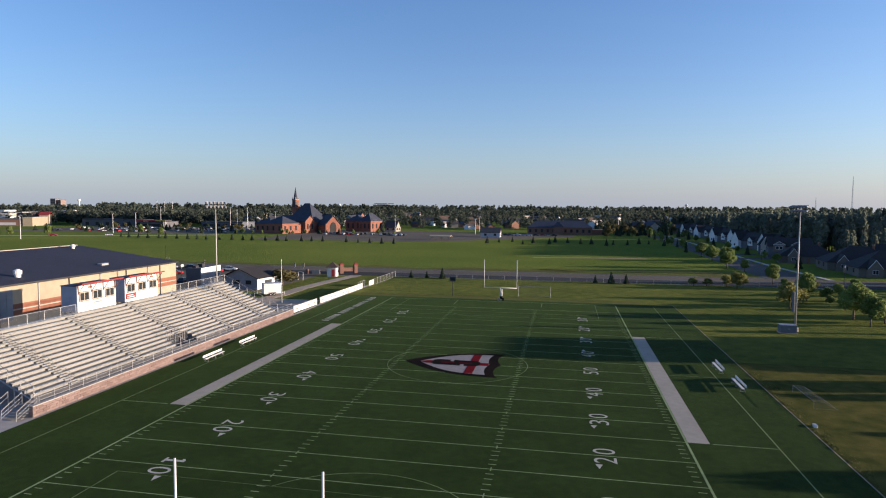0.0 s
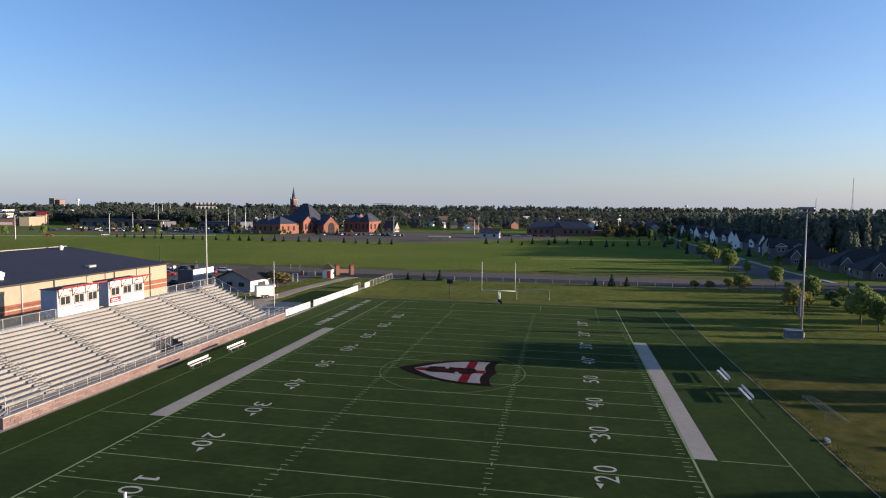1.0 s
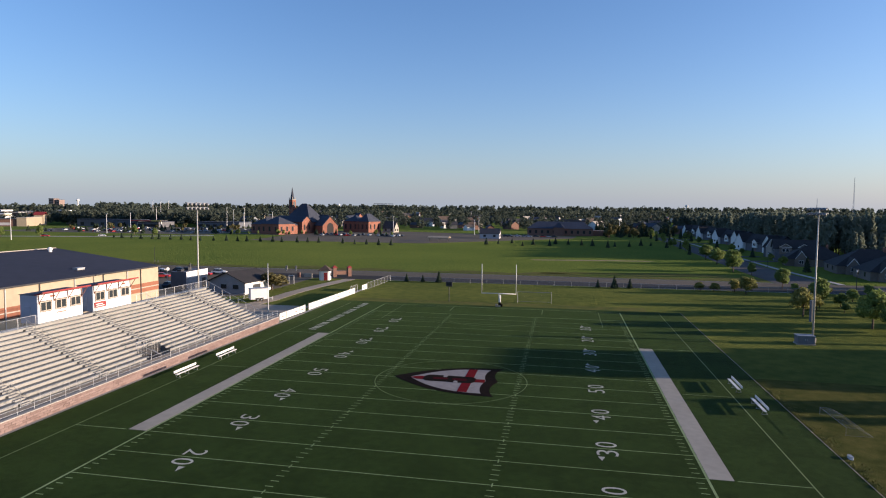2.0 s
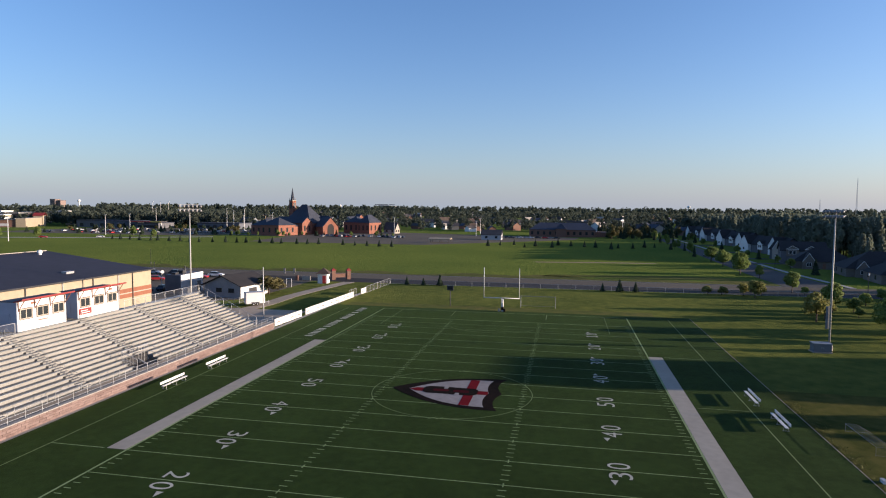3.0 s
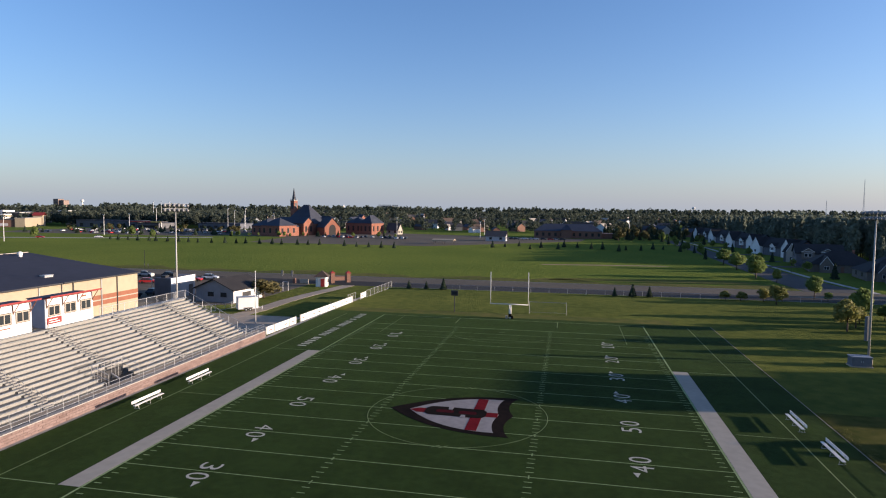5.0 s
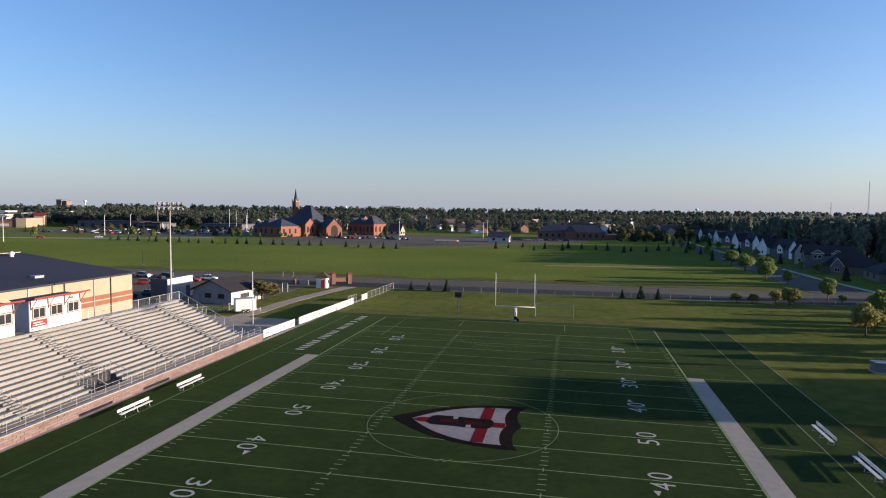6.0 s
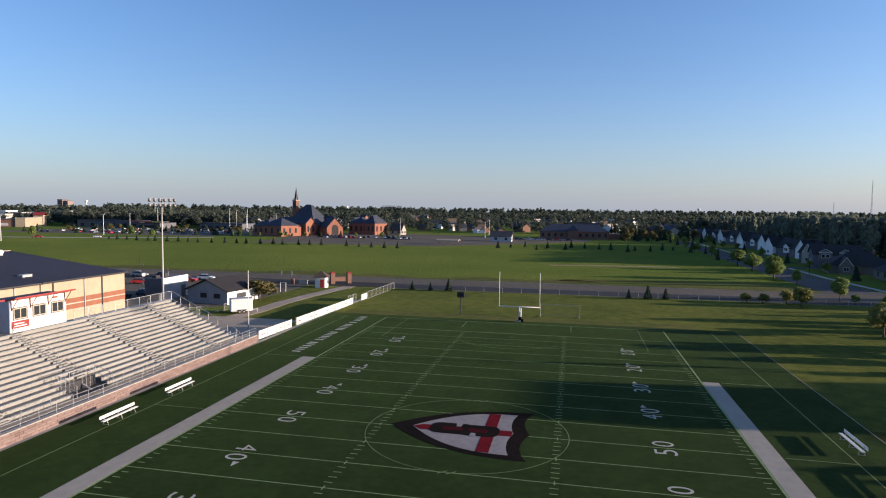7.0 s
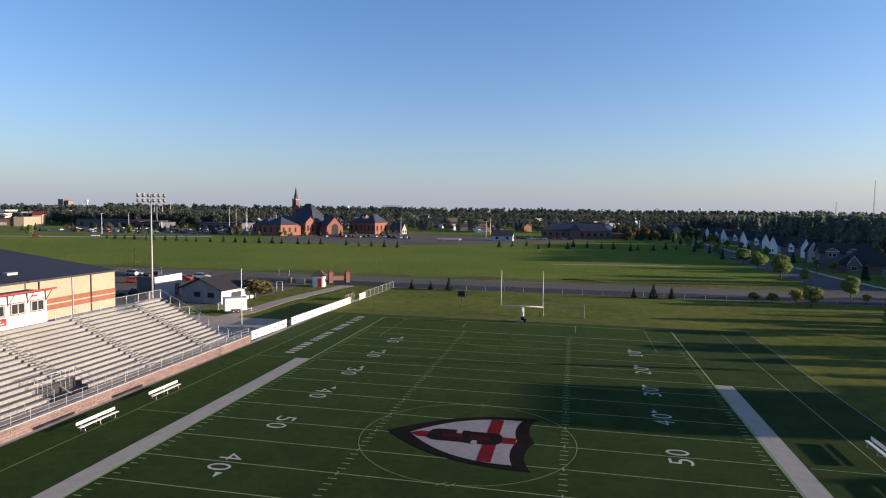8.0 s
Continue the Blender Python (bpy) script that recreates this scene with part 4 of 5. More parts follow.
for x, y, s in ((-75.5, 7.8, 0.95), (-94, 40.5, 0.7)):
    v = thing("roof_vent", "white turbine vent on the dark roof", "roof vent", "roof vents", x, y, roof_z(x))
    part("stack", M().tube((0, 0, -0.2), (0, 0, 0.5 * s), 0.5 * s, n=12), WHITE, v)
    part("cowl", M().tube((0, 0, 0.5 * s), (0, 0, 1.1 * s), 0.65 * s, 0.7 * s, 12).tube((0, 0, 1.1 * s), (0, 0, 1.4 * s), 0.7 * s, 0.2 * s, 12), WHITE, v)
sk = thing("roof_hatch", "low pale hatch on the dark roof", "roof hatch", x=-76.5, y=28.5, z=roof_z(-76.5))
part("kerb", M().box(-0.5, -0.9, -0.2, 0.5, 0.9, 0.25), STEEL, sk)
part("cover", M().box(-0.55, -0.95, 0.25, 0.55, 0.95, 0.33), STEEL, sk)
cn = thing("entrance_canopy", "pale flat canopy at the far end of the building", "canopy", x=-91, y=46.2)
part("slab", M().box(-2.0, -2.6, 9.1, 2.0, 2.6, 9.4), BEIGE, cn)
for sx in (-1.6, 1.6):
    part("column", M().box(sx - 0.2, 1.9, 0, sx + 0.2, 2.3, 9.1), TAN, cn)

# ---------------- things past the end of the stands ----------------
sh = thing("storage_building", "flat-roofed white storage building behind the stands", "building", x=-76.0, y=61.5, rz=2)
# darker than the east panels: the south side's shade is in this colour
part("wall", M().box(-4.0, 0, -0.1, 0, 9.6, 4.6), SHEDGREY, sh)
part("parapet", M().box(0.003, 0.0, 3.2, 0.12, 9.6, 4.72), WHITE, sh, "white parapet panels")
part("side_panel", M().box(0.003, 0.0, -0.05, 0.06, 9.6, 3.19), HUTGREY, sh)
part("coping", M().box(-4.05, -0.05, 4.6, 0.0, 9.65, 4.7), SHEDGREY, sh)
part("roof_unit", M().box(-2.9, 0.8, 4.7, -1.8, 2.2, 5.2), DARKSTEEL, sh, "dark rooftop unit")
part("roof_unit", M().box(-2.6, 3.2, 4.7, -1.4, 4.4, 5.5).tube((-2, 5.4, 4.7), (-2.2, 5.4, 6.4), 0.12).tube((-2.6, 4.9, 5.7), (-1.6, 5.6, 6.0), 0.1), DARKSTEEL, sh, "dark rooftop unit")
part("door", M().box(0.062, 7.0, 0, 0.1, 8.6, 2.6), DARKSTEEL, sh)
ch = thing("concession_hut", "grey gabled concession hut with a brown shingle roof", "hut", x=-65, y=61.0, rz=-8)
part("wall", M().gable_wall(-5, 5, 0, 11, -0.1, 2.8, 4.9), HUTGREY, ch)
part("roof", M().gable(-5, 5, 0, 11, 2.85, 4.95, 0.6, 0.15), DARKROOF, ch)
for xc in (-0.9, 2.5):
    w = part("window", M().box(xc - 0.85, -0.06, 1.1, xc + 0.85, 0, 2.2), HUTGREY, ch)
    part("pane", M().box(xc - 0.8, -0.075, 1.15, xc + 0.8, -0.062, 2.15), GLASS, w)
part("door", M().box(-4.2, -0.06, 0, -3.2, 0, 2.1), HUTGREY, ch)
# white sheet over the grey wall: the sunlit side is put into colour
part("side_wall", M().box(5.0, 0.02, -0.1, 5.06, 10.98, 2.75), WHITE, ch, "side wall whitened for the sun on it")
part("hatch", M().box(5.06, 3, 1.0, 5.1, 6, 2.0), DARKSTEEL, ch)
tr = thing("cargo_trailer", "white enclosed cargo trailer parked by the path", "trailer", x=-52.4, y=52.4, rz=40)
part("body", M().prism(rounded(-2.0, -1.0, 2.0, 1.0, 0.15), 0.45, 2.75), WHITE, tr)
part("roof", M().prism(rounded(-2.05, -1.05, 2.05, 1.05, 0.15), 2.75, 2.85), STEEL, tr)
part("drawbar", M().path([(2.0, -0.6, 0.55), (3.1, 0, 0.55), (2.0, 0.6, 0.55)], 0.06).tube((3.0, 0, 0), (3.0, 0, 0.8), 0.05), STEEL, tr)
for sx in (-0.4, 0.4):
    for sy in (-1.0, 1.0):
        wh = part("wheel", M().tube((sx, sy - 0.1, 0.33), (sx, sy + 0.1, 0.33), 0.33, n=14), RUBBER, tr)
        part("hub", M().tube((sx, sy - 0.12, 0.33), (sx, sy + 0.12, 0.33), 0.15, n=10), STEEL, wh)
part("fender", M().box(-0.85, -1.12, 0.6, 0.85, -1.0, 0.75), DARKSTEEL, tr)

# banner fence
bf = thing("banner_fence", "chain-link fence hung with white sponsor banners", "fence")
for a, b, n in ((30.4, 41.0, 4), (42.6, 67.8, 11), (72.8, 76.2, 2)):
    for k in range(n + 1):
        yy, xx = a + (b - a) * k / n, -37.0 + (a + (b - a) * k / n - 30) * 0.035
        part("post", M().tube((xx, yy, -0.05), (xx, yy, 1.55), 0.04), STEEL, bf)
    for k in range(n):
        y0, y1 = (a + (b - a) * (k + f) / n for f in (0.03, 0.97))
        xm0, xm1 = -36.93 + (y0 - 30) * 0.035, -36.93 + (y1 - 30) * 0.035
        bn = part("banner", M().prism([(xm0, y0), (xm0 + 0.03, y0), (xm1 + 0.03, y1), (xm1, y1)], 0.2, 1.45), BANNER, bf)
        if k % 3 != 1:
            yc, xc = (y0 + y1) / 2, (xm0 + xm1) / 2
            part("banner_bar", M().box(xc + 0.05, yc - 0.55, 0.7, xc + 0.06, yc + 0.5, 0.85), DARKSTEEL if k % 2 else RED, bn)
chain_fence("end_fence", [(-36.9, 68.5, 0), (-36.6, 72.6, 0)], 0, 1.6, "short chain-link panel between the banners", 1.4)
chain_fence("end_fence", [(-35.3, 76.6, 0), (-34.7, 95.5, 0)], 0, 1.6, "chain-link fence running on to the road", 2.6)
chain_fence("road_fence", [(-34.7, 95.6, 0), (20, 95.9, 0)], 0, 1.2, "low chain-link fence along the road verge", 4.5)
chain_fence("road_fence", [(20, 95.9, 0), (82, 96.2, 0)], 0, 1.2, "low chain-link fence along the road verge by the bushes", 4.5)
chain_fence("path_fence", [(-62, 46, 0), (-57, 52, 0), (-56, 60, 0)], 0, 1.3, "chain-link fence by the concession hut", 2.0)
chain_fence("apron_fence", [(-46, 30.5, 0), (-37.2, 30.4, 0)], 0, 1.3, "grey pipe fence at the end of the stands", 1.5)
gtf = thing("path_gate", "open white pipe gate beside the path", "gate", x=-59, y=82)
part("gate_frame", M().path([(0, 0, 0), (0, 0, 2.2), (1.4, 0, 2.2), (1.4, 0, 0)], 0.06), WHITE, gtf)

tb = thing("ticket_booth", "small white ticket booth with a red door", "booth", x=-53.2, y=93.2, rz=12)
part("wall", M().prism(rounded(-1.5, -1.5, 1.5, 1.5, 0.55), -0.05, 2.6), WHITE, tb)
part("roof", M().hip(-1.5, 1.5, -1.5, 1.5, 2.6, 4.2, 1.9, 0.45), BROWNROOF, tb)
part("door", M().box(-0.1, -1.58, 0, 0.85, -1.5, 2.1), RED, tb, "red door")
part("window", M().box(1.5, -0.5, 1.0, 1.56, 0.5, 1.9), GLASS, tb)
gw = thing("entry_gate", "brick gate piers with red caps and a low wall", "gate", x=-53.2, y=100.5, rz=40)
for sx, hh in ((0, 2.7), (4.6, 2.5)):
    pier = part("pier", M().box(sx - 0.55, -0.55, -0.05, sx + 0.55, 0.55, hh), BROWNBRICK, gw)
    part("pier_cap", M().box(sx - 0.7, -0.7, hh, sx + 0.7, 0.7, hh + 0.15).hip(sx - 0.6, sx + 0.6, -0.6, 0.6, hh + 0.15, hh + 0.75, 0.68, 0.05), DEEPRED, pier)
part("name_panel", M().box(0.55, -0.25, 0.6, 4.05, 0.25, 1.7), BROWNBRICK, gw)
gl = thing("gate_wall", "low white and brick wall beside the ticket booth", "wall", x=-60, y=97, rz=6)
part("panel", M().box(-1.2, -0.15, 0, 1.2, 0.15, 1.2), BEIGE, gl)
part("pier", M().box(-3.1, -0.4, 0, -2.4, 0.4, 1.4), BROWNBRICK, gl)
for k in range(2):
    bo = thing("bollard_sign", "pale upright marker post by the road", "sign post", "marker posts", -74 + 3.2 * k, 112.5)
    part("panel", M().box(-0.3, -0.06, 0.3, 0.3, 0.06, 1.7), BEIGE, bo)
    part("foot", M().box(-0.1, -0.05, -0.1, 0.1, 0.05, 0.3), STEEL, bo)

# ---------------- cars ----------------


def car(x, y, rz, paint, label, z=-0.03, van=0.0):
    c = thing("car", label, "car", "parked cars", x, y, z, rz)
    prof = [(-2.2, 0.35), (2.2, 0.35), (2.25, 0.7), (1.2, 0.92), (-2.0, 0.98), (-2.25, 0.75)]
    m = M()
    k = len(prof)
    for yy in (-0.88, 0.88):
        m.v += [(px, yy, pz) for px, pz in prof]
    m.f += [tuple(range(k)), tuple(reversed(range(k, 2 * k)))] + [(i, k + i, k + (i + 1) % k, (i + 1) % k) for i in range(k)]
    part("body", m, paint, c)
    h = 1.45 + van
    gl = M()
    gl.v = [(-1.9 - van * 0.3, -0.8, 0.95), (1.1, -0.8, 0.9), (1.1, 0.8, 0.9), (-1.9 - van * 0.3, 0.8, 0.95), (-1.4 - van, -0.62, h), (0.35, -0.62, h), (0.35, 0.62, h), (-1.4 - van, 0.62, h)]
    gl.f = [(0, 1, 5, 4), (1, 2, 6, 5), (2, 3, 7, 6), (3, 0, 4, 7)]
    part("glazing", gl, GLASS, c)
    part("roof", M().box(-1.42 - van, -0.63, h, 0.37, 0.63, h + 0.04), paint, c)
    for sx in (-1.35, 1.4):
        for sy in (-0.8, 0.8):
            part("wheel", M().tube((sx, sy - 0.1, 0.32), (sx, sy + 0.1, 0.32), 0.32, n=12), RUBBER, c)
    return c


for x, y, rz, p, label in ((-89.8, 99.3, 10, 0, "white sedan parked on the lot"), (-91.5, 93.8, 10, 1, "red car parked on the lot"), (-86, 62, 95, 2, "dark pickup parked by the building"),
                           (-85, 68, 95, 2, "dark blue car parked by the building"), (-100, 86, 20, 1, "red car parked at the lot's edge"), (-84.5, 73, 95, 3, "silver car parked in shade"),
                           (-104, 101, 5, 2, "black car parked on the lot"), (-112, 101, 5, 3, "silver sedan parked on the lot"), (103.8, 198, 60, 0, "white car on a house driveway"),
                           (76, 232, 90, 3, "silver car parked along the shaded street"), (78.5, 283, 90, 0, "white car parked along the shaded street"), (-283, 283, 25, 0, "white car on the far road"),
                           (-311, 267, 20, 1, "red car on the far road"), (-324, 350, 0, 0, "white van on the far lot")):
    car(x, y, rz, CARPAINT[p], label, van=0.4 if "van" in label else 0.0)
rng = random.Random(5)
for k in range(26):
    p = rng.randrange(4)
    car(-162 + rng.uniform(0, 66), 348 + rng.uniform(-8, 8), 90 + rng.uniform(-4, 4), CARPAINT[p], ("white", "red", "dark", "silver")[p] + " car parked before the church")
for k in range(90):
    p = rng.choice((0, 0, 2, 2, 3, 3, 1))
    car(-404 + rng.uniform(0, 169), 338 + 17 * rng.randrange(6), 90, CARPAINT[p], ("white", "red", "dark", "silver")[p] + " car parked on the distant lot")
for k in range(9):
    p = (2, 2, 0, 3, 0, 2, 1, 3, 2)[k]
    car(-28 + 4.4 * k + rng.uniform(-1, 1), 372 + rng.uniform(-2, 2), 0, CARPAINT[p], ("white", "red", "dark", "silver")[p] + " car parked before the school")

# ---------------- buildings in the distance ----------------


def wing(parent, x0, x1, y0, y1, eave, ridge, wall_m, roof_m, kind="hip", axis="y", n_win=0, inset=None):
    """One block with its roof and windows on the two sides that can be seen."""
    if kind == "hip":
        w = part("wall", M().box(x0, y0, -0.2, x1, y1, eave), wall_m, parent)
        part("roof", M().hip(x0, x1, y0, y1, eave, ridge, inset or min(x1 - x0, y1 - y0) / 2), roof_m, parent)
    else:
        w = part("wall", M().gable_wall(x0, x1, y0, y1, -0.2, eave, ridge - 0.25, axis), wall_m, parent)
        part("roof", M().gable(x0, x1, y0, y1, eave, ridge, 0.5, 0.25, axis), roof_m, parent)
    for k in range(n_win):
        t = (k + 0.5) / n_win
        part("window", M().box(x1, y0 + (y1 - y0) * t - 0.9, eave * 0.3, x1 + 0.06, y0 + (y1 - y0) * t + 0.9, eave * 0.75), GLASS, w)
        part("window", M().box(x0 + (x1 - x0) * t - 0.9, y0 - 0.06, eave * 0.3, x0 + (x1 - x0) * t + 0.9, y0, eave * 0.75), GLASS, w)
    return w


FAR = 0.94  # size of the church grounds against their first survey
church = thing("church", "red brick church with dark slate roofs and a pointed spire", "church", x=-188.3, y=343.5, rz=-19)
wing(church, -18, 0, 0, 17, 7.4, 12.8, BRICK, SLATE, "hip", n_win=3)
wing(church, -34, -18.2, 6, 24, 6.8, 11.6, BRICK, SLATE, "hip", n_win=3)
wing(church, -14, -1.2, 17.2, 22, 6.2, 8.2, BRICK, SLATE, "hip")
wing(church, -26, 2, 22.2, 32.4, 9.0, 13.0, BRICK, SLATE, "gable", "x", n_win=2)
wing(church, -28, 0, 32.6, 52, 8.2, 22.6, BRICK, SLATE, "hip", inset=12)
wing(church, -10, 5, 39, 46, 5.4, 9.6, BRICK, SLATE, "gable", "x")
wing(church, -12, 3.5, 48, 53, 9.6, 13.8, BRICK, SLATE, "gable", "x")
tower = part("tower", M().box(-26.6, 38.2, -0.2, -22.8, 42, 25.4), BRICK, church, "square brick bell tower")
part("cornice", M().box(-26.8, 38.0, 25.4, -22.6, 42.2, 25.8), BEIGE, tower)
part("spire", M().tube((-24.7, 40.1, 25.8), (-24.7, 40.1, 35.6), 1.6, 0.06, 8), SLATE, tower)
for sx in (-26.3, -23.1):
    for sy in (38.5, 41.7):
        part("pinnacle", M().tube((sx, sy, 25.8), (sx, sy, 27.6), 0.36, 0.05, 6), BEIGE, tower)
part("louvre", M().box(-22.8, 39.0, 19.5, -22.7, 41.2, 24).box(-25.8, 38.1, 19.5, -23.6, 38.2, 24), DARKSTEEL, tower)
ent = thing("church_porch", "gabled red brick church porch with a tall arch", "porch", x=-161.3, y=375, rz=52)
ent.scale = (FAR,) * 3
part("wall", M().gable_wall(-7, 7, 0, 12, -0.2, 6.5, 13.6), BRICK, ent)
part("roof", M().gable(-7, 7, 0, 12, 6.7, 13.9, 0.6, 0.3), SLATE, ent)
arch = [(-3, 0), (3, 0), (3, 5)] + [(3 * math.cos(radians(a)), 5 + 3.6 * math.sin(radians(a))) for a in (30, 60, 90, 120, 150)] + [(-3, 5)]
# no recess is built; a flat dark face stands for the shade inside
part("arch", M().face([(px, -0.08, pz) for px, pz in arch]), DARKROOF, ent, "flat dark face, the arch's shade put into colour")
hall = thing("parish_hall", "red brick hall with hipped slate roofs", "building", x=-139.1, y=400.4, rz=-19)
wing(hall, -12, 0, 0, 16, 8.6, 15.0, BRICK, SLATE, "hip", n_win=3)
wing(hall, -27, -12.2, 2, 17, 8.6, 13.4, BRICK, SLATE, "hip", n_win=3)
wing(hall, -24, -20, 12, 19, 12.0, 15.0, BRICK, SLATE, "gable", "x")
sm = thing("small_hall", "small brick house with its sunlit gable painted beige", "house", x=-121.2, y=412, rz=-19)
# beige in place of brick: the sunlit gable is put into the wall colour
wing(sm, -11, 0, 0, 6.5, 3.6, 8.6, BEIGE, GREYROOF, "gable", "x", n_win=2)
school = thing("school", "long low brick school with a blue-grey roof", "school")
school.scale = (FAR,) * 3
wing(school, -15, 37, 430, 455, 5.6, 11.0, BROWNBRICK, SLATE, "hip", n_win=11, inset=8)
part("entrance_block", M().box(6, 426.5, -0.2, 14, 430, 6.5), BROWNBRICK, school)
part("entrance_roof", M().hip(6, 14, 426.5, 434, 6.5, 10.5, 3.8), SLATE, school)
part("annex", M().box(37, 436, -0.2, 46, 450, 4), BROWNBRICK, school)
kiosk = thing("pavilion", "small pale pavilion with a grey roof on the field", "pavilion")
kiosk.scale = (FAR,) * 3
wing(kiosk, -45, -31.0, 364, 374, 3.6, 6.8, PALESIDING, GREYROOF, "gable", "x", n_win=2)
sd = thing("picnic_shelter", "low timber shelter by the parking lot", "shelter", x=-61.5, y=299)
part("roof", M().gable(-6, 6, -3, 3, 1.9, 2.5, 0.6, 0.55, "x"), TAN, sd)
for sx in (-5.5, 0, 5.5):
    for sy in (-2.6, 2.6):
        part("post", M().box(sx - 0.12, sy - 0.12, -0.1, sx + 0.12, sy + 0.12, 2.0), BROWNSIDING, sd)
shop = thing("commercial_building", "tan commercial building with a red corner roof", "building", x=-467.8, y=411, rz=23.5)
part("wall", M().box(-8, 0, -0.2, 0, 35.6, 7.8), TAN, shop)
part("parapet", M().box(-8.3, -0.3, 7.8, 0.3, 35.8, 8.2), BEIGE, shop)
part("corner_tower", M().box(-7.5, 35.9, -0.2, 0.8, 43, 10.2), TAN, shop)
part("roof_peak", M().gable(-7.5, 1.2, 35.6, 43.4, 10.2, 12.6, 0.5, 0.25, "x"), DEEPRED, shop)
store = thing("store_building", "dark low store building with a flat roof", "building", x=-467.8, y=411, rz=23.5)
part("wall", M().box(-150, 1, -0.2, -8.4, 30, 6.4), BROWNBRICK, store)
part("roof", M().box(-150.4, 0.6, 6.4, -8.35, 30.4, 6.9), GREYROOF, store)
for k in range(6):
    part("window", M().box(-28 - 22 * k, 0.9, 1, -14 - 22 * k, 1, 3.4), PALESIDING if k == 0 else GLASS, store)
for x0, x1, y0, h, c in ((-470, -400, 470, 6.5, DARKSIDING), (-345, -300, 485, 5, SHEDGREY), (-395, -372, 462, 5, DARKSIDING)):
    b = thing("shop_building", "low flat-roofed shop in the distance", "building", "distant shops")
    b.scale = (FAR,) * 3
    part("wall", M().box(x0, y0, -0.2, x1, y0 + 25, h), c, b)
    part("roof", M().box(x0 - 0.5, y0 - 0.5, h, x1 + 0.5, y0 + 25.5, h + 0.5), SLATE, b)
    for k in range(6):
        xx = x0 + (x1 - x0) * (k + 0.5) / 6
        part("window", M().box(xx - 2, y0 - 0.08, 0.8, xx + 2, y0, h * 0.6), GLASS, b)

fc = thing("fuel_canopy", "red and yellow filling station canopy in the distance", "canopy", x=-358, y=432)
part("roof", M().box(-19, 0, 5.6, 12, 10, 6.5), GREYROOF, fc)
part("fascia", M().box(-19.1, -0.15, 5.6, 2, -0.003, 6.5), RED, fc, "red fascia")
part("end_fascia", M().box(2, -0.15, 5.6, 12.1, -0.003, 6.5), YELLOW, fc, "yellow fascia")
for sx in (-15, -6, 3, 9):
    part("column", M().box(sx - 0.3, 4.6, -0.1, sx + 0.3, 5.4, 5.6), WHITE, fc)

# ---------------- houses ----------------


def house(x, y, rz, w, d, eave, ridge, wall_m, roof_m, label, bays=(), bay_m=None, half=2.3, rise=4.0, garage=None, hip=False, dormers=()):
    """Front towards local -y, with steep cross gables over the front."""
    h = thing("house", label, "house", "houses along the street", x, y, -0.05, rz)
    bay_m = bay_m or wall_m
    if hip:
        part("wall", M().box(-w / 2, 0, -0.1, w / 2, d, eave), wall_m, h)
        part("roof", M().hip(-w / 2, w / 2, 0, d, eave, ridge, d * 0.55), roof_m, h)
    else:
        part("wall", M().gable_wall(-w / 2, w / 2, 0, d, -0.1, eave, ridge - 0.3, "x"), wall_m, h)
        part("roof", M().gable(-w / 2, w / 2, 0, d, eave, ridge, 0.5, 0.2, "x"), roof_m, h)
    for gx in bays:
        bay = part("bay", M().gable_wall(gx - half, gx + half, -1.6, d * 0.5, -0.1, eave, eave + rise), bay_m, h)
        part("bay_roof", M().gable(gx - half, gx + half, -1.5, d * 0.5, eave + 0.05, eave + rise + 0.12, 0.2, 0.12), roof_m, h)
        part("gable_trim", M().path([(gx - half, -1.72, eave), (gx, -1.72, eave + rise), (gx + half, -1.72, eave)], 0.1, 4), WHITE, bay)
        for z in (1.0, 3.8) if eave > 4.5 else (1.0,):
            wn_ = part("window", M().box(gx - 0.8, -1.66, z, gx + 0.8, -1.6, z + 1.3), WHITE, bay)
            for s in (-0.72, 0.04):
                part("pane", M().box(gx + s, -1.68, z + 0.08, gx + s + 0.68, -1.662, z + 1.22), GLASS, wn_)
    for gx in dormers:
        dm = part("dormer", M().gable_wall(gx - 2.2, gx + 2.2, -0.5, d * 0.4, eave - 2.4, eave + 0.6, eave + 1.9), bay_m, h)
        part("dormer_roof", M().gable(gx - 2.2, gx + 2.2, -0.5, d * 0.4, eave + 0.65, eave + 2.0, 0.35, 0.14), roof_m, h)
        part("dormer_trim", M().path([(gx - 2.3, -0.6, eave + 0.5), (gx, -0.6, eave + 1.85), (gx + 2.3, -0.6, eave + 0.5), (gx - 2.3, -0.6, eave + 0.5)], 0.13, 4), WHITE, dm)
        for s in (-1.2, 0.2):
            wn_ = part("window", M().box(gx + s - 0.1, -0.55, eave - 1.5, gx + s + 1.1, -0.5, eave - 0.1), WHITE, dm)
            part("pane", M().box(gx + s, -0.565, eave - 1.4, gx + s + 1.0, -0.552, eave - 0.2), GLASS, wn_)
    if garage is not None:
        gd = part("garage_door", M().box(garage - 2.5, -0.1, 0, garage + 2.5, 0, 2.3), PALESIDING, h, "pale panelled garage door")
        for k in range(4):
            part("panel_row", M().box(garage - 2.4, -0.13, 0.08 + 0.56 * k, garage + 2.4, -0.1, 0.58 + 0.56 * k), PALESIDING, gd)
    part("door", M().box(-0.5, -0.06, 0, 0.5, 0, 2.1), BROWNBRICK, h)
    for z in (1.0, 3.6) if eave > 4.5 else (1.0,):
        for sx in (-1, 1):
            for yy in (d * 0.3, d * 0.7):
                a, b = sorted((sx * w / 2, sx * (w / 2 + 0.06)))
                part("side_window", M().box(a, yy - 0.6, z, b, yy + 0.6, z + 1.3), GLASS, h)
